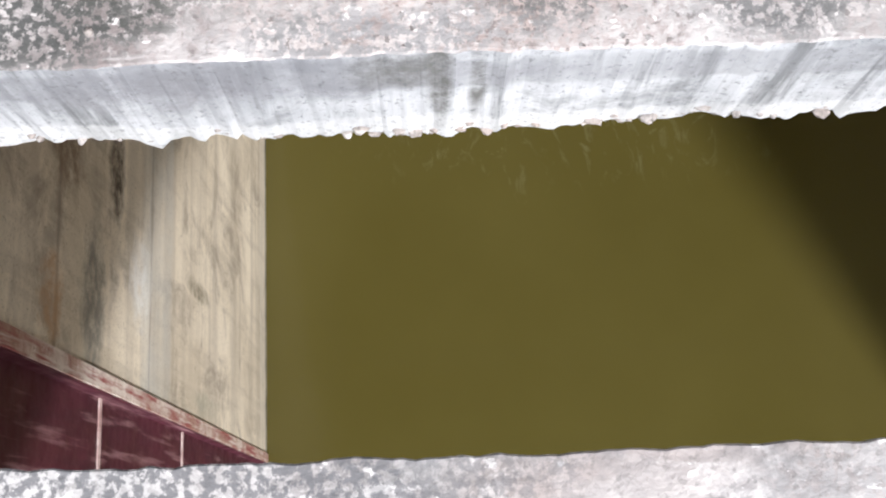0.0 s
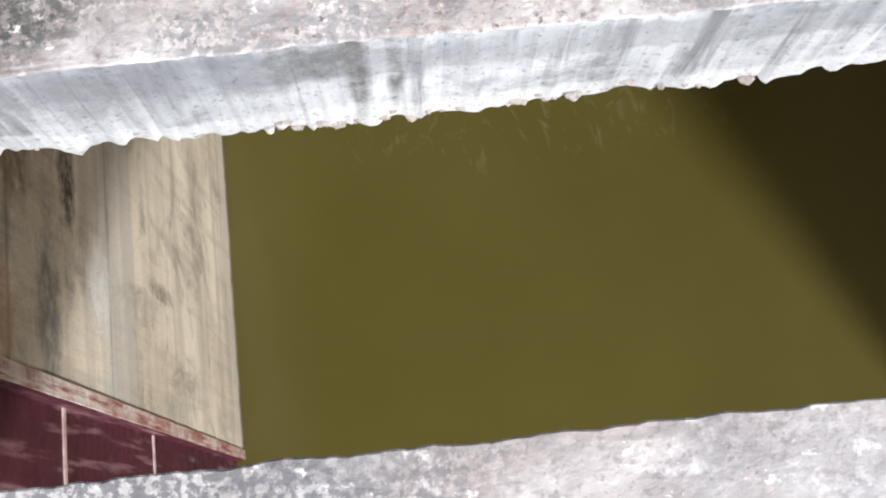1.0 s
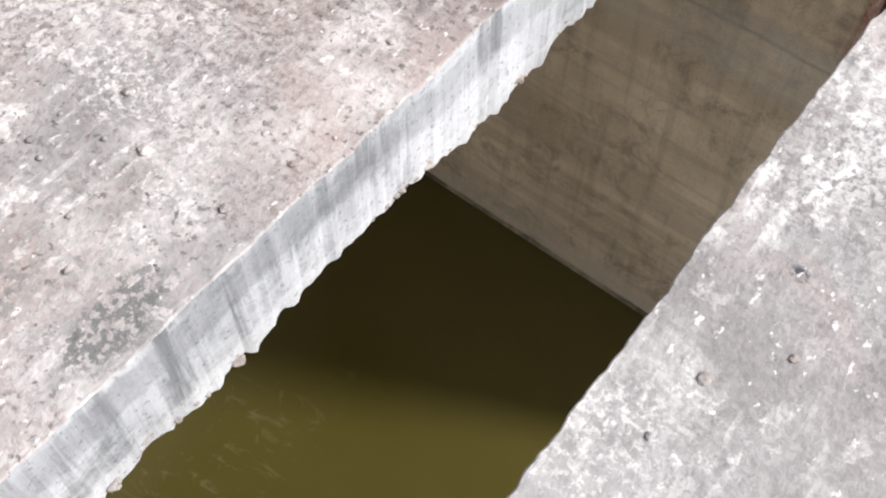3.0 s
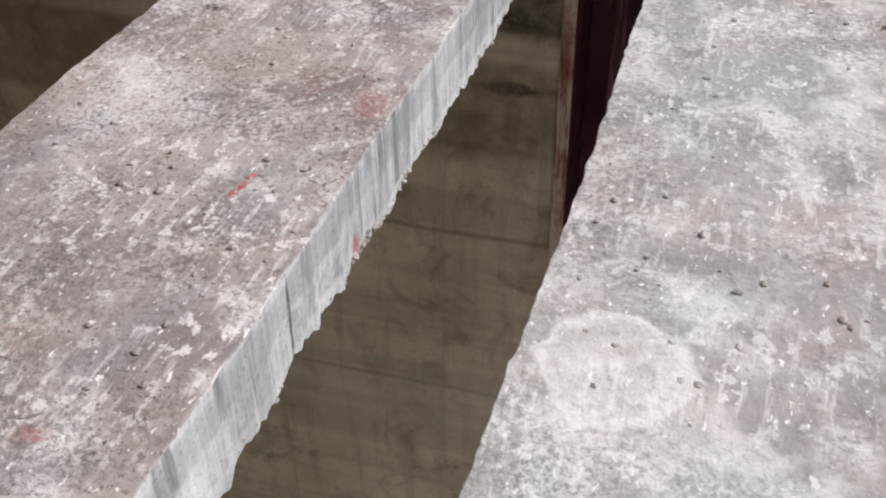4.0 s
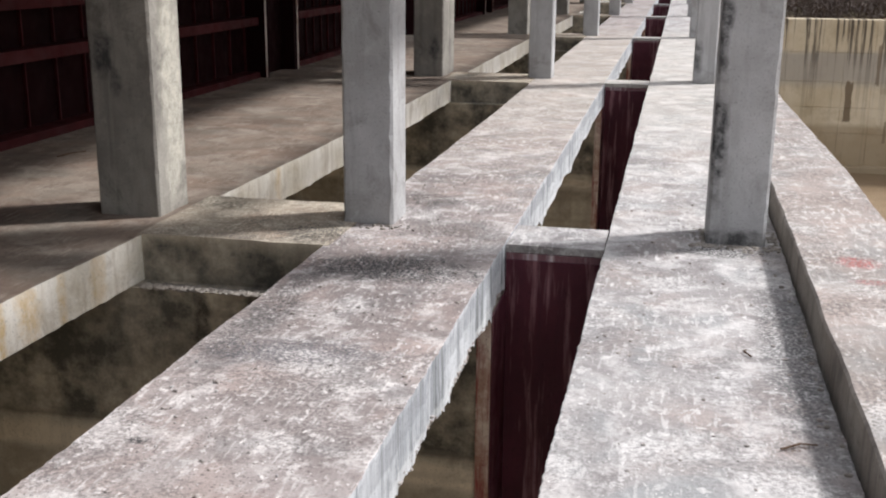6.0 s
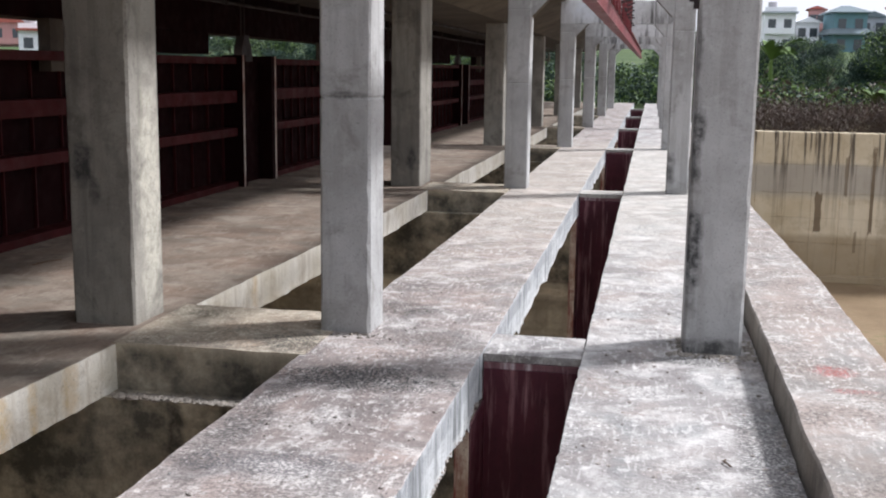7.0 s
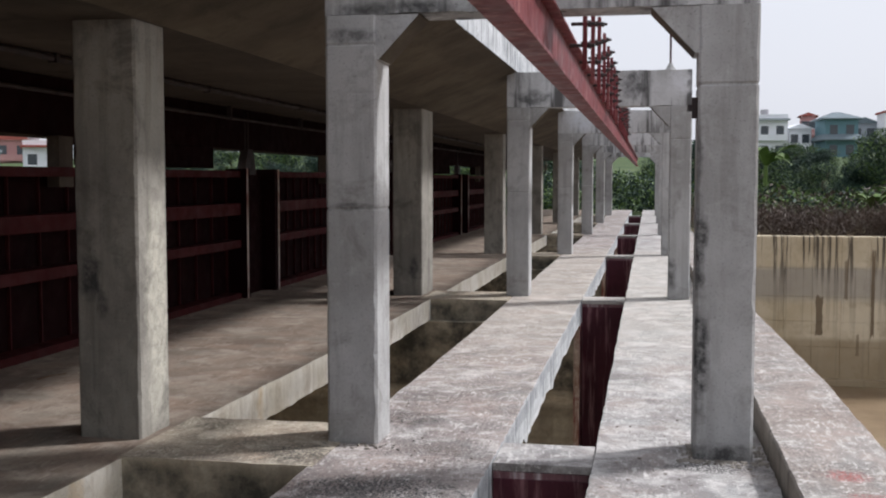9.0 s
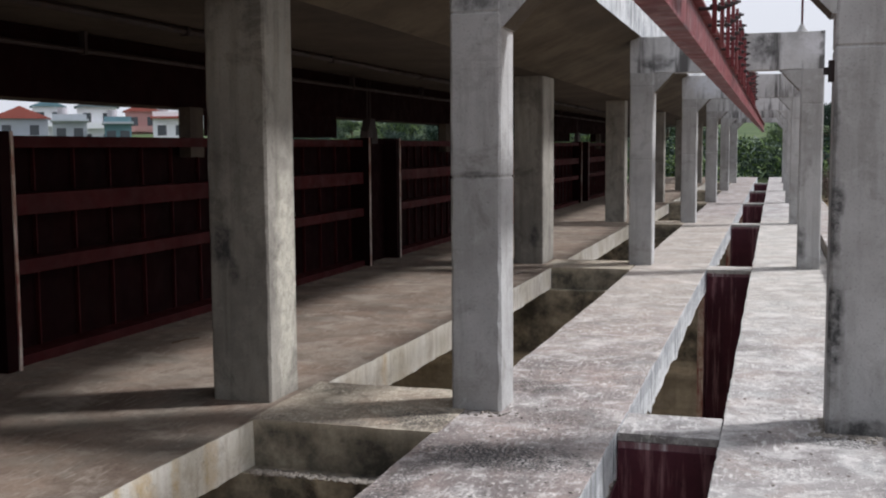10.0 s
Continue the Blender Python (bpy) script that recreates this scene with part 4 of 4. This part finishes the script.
rg = random.Random(9)
cs = [(rg.uniform(1.8, 40), rg.uniform(39.0, 44), -0.2 + rg.uniform(0, 0.5)) for i in range(260)]
ob = leaves("dry_grass", cs, [(0.7, 0.5, 0.55)] * len(cs), 330, 0.12, [m_leaf_dry], seed=21, upright=0.5, wide=0.1)
tagged(ob, "brown dry grass along the top of the wall", "grass", kind="stuff")
cs = [(rg.uniform(1.8, 40), rg.uniform(44, 54), 0.2 + rg.uniform(0, 0.7)) for i in range(240)]
ob = leaves("bush_bank", cs, [(1.0, 0.8, 0.7)] * len(cs), 130, 0.11, [m_leaf_light, m_leaf_dark, m_leaf_dry], seed=22, upright=0.3)
tagged(ob, "low green scrub on the bank behind the wall", "scrub", kind="stuff")
cs = [(rg.uniform(-14, 6), rg.uniform(60, 68), -0.2 + rg.uniform(0, 2.0)) for i in range(170)]
ob = leaves("scrub", cs, [(0.9, 0.8, 0.7)] * len(cs), 150, 0.11, [m_leaf_dark, m_leaf_dark, m_leaf_light], seed=23)
tagged(ob, "green undergrowth at the end of the structure", "scrub", kind="stuff")

def banana(x, y, z, scale, turn, seed):
    """A clump of long arching blades."""
    r_ = random.Random(seed)
    b = thing("banana_plant", (x, y, z), "light green banana plant with long arching leaves", "plant", "banana plants")
    for i in range(11):
        a_ = i * 2.4 + r_.uniform(-0.3, 0.3)
        L_, up = scale * r_.uniform(0.9, 1.4), r_.uniform(0.75, 1.25)
        rings = []
        for q in range(9):
            u = q / 8
            out_, h_ = L_ * u * 0.75, scale * 0.35 + L_ * (up * u - 0.75 * u * u)
            w_ = scale * 0.16 * math.sin(math.pi * min(1.0, 0.06 + u * 0.92))
            cx, cy = math.cos(a_) * out_, math.sin(a_) * out_
            px, py = -math.sin(a_) * w_, math.cos(a_) * w_
            rings.append([(cx + px, cy + py, h_ + w_ * 0.3), (cx, cy, h_), (cx - px, cy - py, h_ + w_ * 0.3), (cx, cy, h_ - 0.012)])
        part("leaf", loft(rings), m_leaf_light, b)
    part("stem", loft([[(math.cos(t) * r, math.sin(t) * r, h_) for t in np.linspace(0, 6.283, 9)[:-1]] for h_, r in ((-0.3, 0.13), (scale * 0.3, 0.1), (scale * 0.6, 0.05))]), m_leaf_light, b)
    return b


for i, (x, y, sc) in enumerate(((9.6, 43.6, 1.3), (10.6, 44.4, 1.5), (11.6, 43.8, 1.4), (8.7, 45.0, 1.0), (6.0, 58.0, 1.9))):
    banana(x, y, 0.1 if i < 4 else 1.6, sc, 40 * i, 30 + i)

# ---------------------------------------------------------------- houses
# White and grey tones lean blue to stand in for distance haze.
m_white, m_grey, m_tealwall = plaster("white_plaster", (0.84, 0.85, 0.88)), plaster("grey_plaster", (0.42, 0.45, 0.49)), plaster("teal_plaster", (0.14, 0.25, 0.29))
m_pane = Kit("window_glass", 0.15, spec=0.6).done((0.05, 0.06, 0.07))
m_tile, m_slate = plaster("red_roof", (0.35, 0.10, 0.08)), plaster("slate_roof", (0.16, 0.2, 0.22))


def hip_roof(w, y0, y1, z, rise, over):
    a_, b_ = w / 2 + over, w * 0.12
    mid = (y0 + y1) / 2
    return loft([[(-a_, y0 - over, z), (a_, y0 - over, z), (a_, y1 + over, z), (-a_, y1 + over, z)],
                 [(-a_, y0 - over, z + 0.15), (a_, y0 - over, z + 0.15), (a_, y1 + over, z + 0.15), (-a_, y1 + over, z + 0.15)],
                 [(-b_, mid - 0.2, z + rise), (b_, mid - 0.2, z + rise), (b_, mid + 0.2, z + rise), (-b_, mid + 0.2, z + rise)]])


def house(x, y, z, w, dpt, floors, wall, roof, turn, shape, label):
    """shape: flat, with a parapet and a water tank; gable; or tiers, with an eaves roof over every storey."""
    h = thing("house", (x, y, z), label, "house", "houses on the hill")
    h.rotation_euler = (0, 0, radians(turn))
    H_ = 3.3 * floors
    part("wall", box(bmesh.new(), -w / 2, w / 2, 0, dpt, -6, H_), wall, h)
    if shape == "gable":
        pts = [(-w / 2 - 0.5, H_), (w / 2 + 0.5, H_), (0, H_ + w * 0.24)]
        part("roof", loft([[(a_, yy, b_) for a_, b_ in pts] for yy in (-0.6, dpt + 0.5)]), roof, h)
    elif shape == "tiers":
        part("roof", hip_roof(w, 0, dpt, H_, w * 0.26, 0.7), roof, h)
        for f in range(1, floors):
            part("canopy", loft([[(-w / 2 - 1.0, -1.4, 3.3 * f - 0.2), (w / 2 + 1.0, -1.4, 3.3 * f - 0.2), (w / 2 + 1.0, dpt, 3.3 * f - 0.2), (-w / 2 - 1.0, dpt, 3.3 * f - 0.2)],
                                [(-w / 2 - 1.0, -1.4, 3.3 * f), (w / 2 + 1.0, -1.4, 3.3 * f), (w / 2 + 1.0, dpt, 3.3 * f), (-w / 2 - 1.0, dpt, 3.3 * f)],
                                [(-w / 2 + 0.02, 0.02, 3.3 * f + 0.9), (w / 2 - 0.02, 0.02, 3.3 * f + 0.9), (w / 2 - 0.02, dpt - 0.02, 3.3 * f + 0.9), (-w / 2 + 0.02, dpt - 0.02, 3.3 * f + 0.9)]]), roof, h)
    else:
        part("roof", box(bmesh.new(), -w / 2 - 0.3, w / 2 + 0.3, -0.9, dpt + 0.3, H_, H_ + 0.3), roof, h)
        part("parapet", box(bmesh.new(), -w / 2, w / 2, -0.3, -0.15, H_ + 0.3, H_ + 1.0), wall, h)
        part("water_tank", rod(bmesh.new(), (-w * 0.2, dpt * 0.4, H_ + 0.3), (-w * 0.2, dpt * 0.4, H_ + 2.0), 0.7, 12), m_tank, h, "steel water tank on the roof")
    for f in range(floors):
        if shape != "tiers":
            part("balcony", box(bmesh.new(), -w / 2 + 0.2, w / 2 - 0.2, -1.0, 0.0, 3.3 * f - 0.1, 3.3 * f + 0.12), wall, h)
            if f:
                part("balcony_rail", box(bmesh.new(), -w / 2 + 0.2, w / 2 - 0.2, -1.0, -0.92, 3.3 * f + 0.13, 3.3 * f + 0.9), wall, h)
        n = max(2, int(w / 2.6))
        for i in range(n):
            xc = -w / 2 + (i + 0.5) * w / n
            win = part("window", box(bmesh.new(), xc - 0.75, xc + 0.75, -0.06, 0.05, 3.3 * f + 0.6, 3.3 * f + 2.5), wall, h)
            part("pane", box(bmesh.new(), xc - 0.62, xc + 0.62, -0.09, -0.055, 3.3 * f + 0.72, 3.3 * f + 2.38), m_pane, win)
    return h


m_tank = plaster("dull_tank_steel", (0.42, 0.40, 0.42))
m_rose = plaster("rose_plaster", (0.45, 0.25, 0.24))
house(20.4, 190, 4.9, 5.0, 8, 2, m_white, m_grey, 0, "flat", "white two-storey house with flat roof and balcony")
house(25.4, 194, 3.6, 3.8, 8, 2, m_white, m_white, 8, "gable", "small white gabled house behind trees")
house(28.2, 205, 6.4, 2.6, 6, 2, m_rose, m_tile, -6, "gable", "narrow rose house with red roof")
house(31.2, 188, 4.9, 5.2, 8, 2, m_tealwall, m_slate, 4, "tiers", "teal house with two tiers of dark eaves")
house(37.6, 204, 5.0, 4.4, 8, 2, m_grey, m_slate, 0, "gable", "grey gabled house half hidden by trees")
house(43.4, 196, 6.4, 7.4, 8, 2, m_white, m_tile, 0, "flat", "white house with red roof slab")
# a jumble of houses on the slope beyond the gates: azimuth, distance, width, top, storeys
town = ((28.6, 150, 7.0, 8.8, 3, m_white, m_grey, "flat", "tall white house with flat roof beyond the gates"),
        (31.0, 118, 5.0, 6.0, 2, m_white, m_tile, "flat", "white house with red roof slab beyond the gates"),
        (32.4, 140, 5.5, 8.0, 3, m_rose, m_tile, "gable", "rose house with red tiled roof beyond the gates"),
        (33.6, 116, 3.6, 5.2, 2, m_tealwall, m_grey, "flat", "small teal house beyond the gates"),
        (34.6, 134, 6.0, 8.4, 3, m_white, m_slate, "gable", "white gabled house beyond the gates"),
        (35.9, 118, 4.5, 5.6, 2, m_grey, m_grey, "flat", "low grey house beyond the gates"),
        (36.9, 145, 5.0, 9.0, 3, m_white, m_tealwall, "gable", "white house with teal roof beyond the gates"),
        (38.2, 124, 7.5, 6.2, 2, m_grey, m_tile, "gable", "grey house with broad red roof beyond the gates"),
        (40.6, 132, 6.0, 8.0, 3, m_white, m_tile, "gable", "white house with red tiled roof beyond the gates"),
        (43.0, 122, 6.0, 6.6, 2, m_white, m_grey, "flat", "white flat-roofed house beyond the gates"))
for az, near_d, w, top, floors, wall_m, roof_m, shape, label in town:
    dist = near_d * 1.35
    house(-dist * math.sin(radians(az)), dist * math.cos(radians(az)), top - 3.3 * floors, w, 7, floors, wall_m, roof_m, az, shape, label)

rail = thing("railing", (-12.2, 33.0, -0.2), "blue painted metal railing beyond the gates", "railing")
m_blue, m_pale = plaster("blue_paint", (0.06, 0.12, 0.24)), plaster("pale_paint", (0.7, 0.72, 0.75))
part("panel", box(bmesh.new(), -4.0, 5.5, 0, 0.06, 0.55, 1.5), m_blue, rail)
for i in range(6):
    part("post", box(bmesh.new(), -4.0 + i * 1.88, -3.92 + i * 1.88, -0.03, 0.09, -2.9, 1.6), m_blue, rail)
for i in range(18):
    part("stud", box(bmesh.new(), -3.8 + i * 0.52, -3.68 + i * 0.52, -0.02, -0.002, 0.75, 0.87), m_pale, rail, "pale stud")

# wooded ridge far behind the houses, distance haze painted into its leaves
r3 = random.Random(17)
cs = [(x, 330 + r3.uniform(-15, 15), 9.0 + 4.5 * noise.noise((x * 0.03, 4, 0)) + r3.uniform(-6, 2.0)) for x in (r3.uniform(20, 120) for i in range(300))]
ob = leaves("backdrop", cs, [(3.6, 3.0, 2.6)] * len(cs), 90, 0.5, [m_ridge_hazed], seed=31)
tagged(ob, "wooded ridge in the far distance, paled by painted haze", "hill", kind="structure")
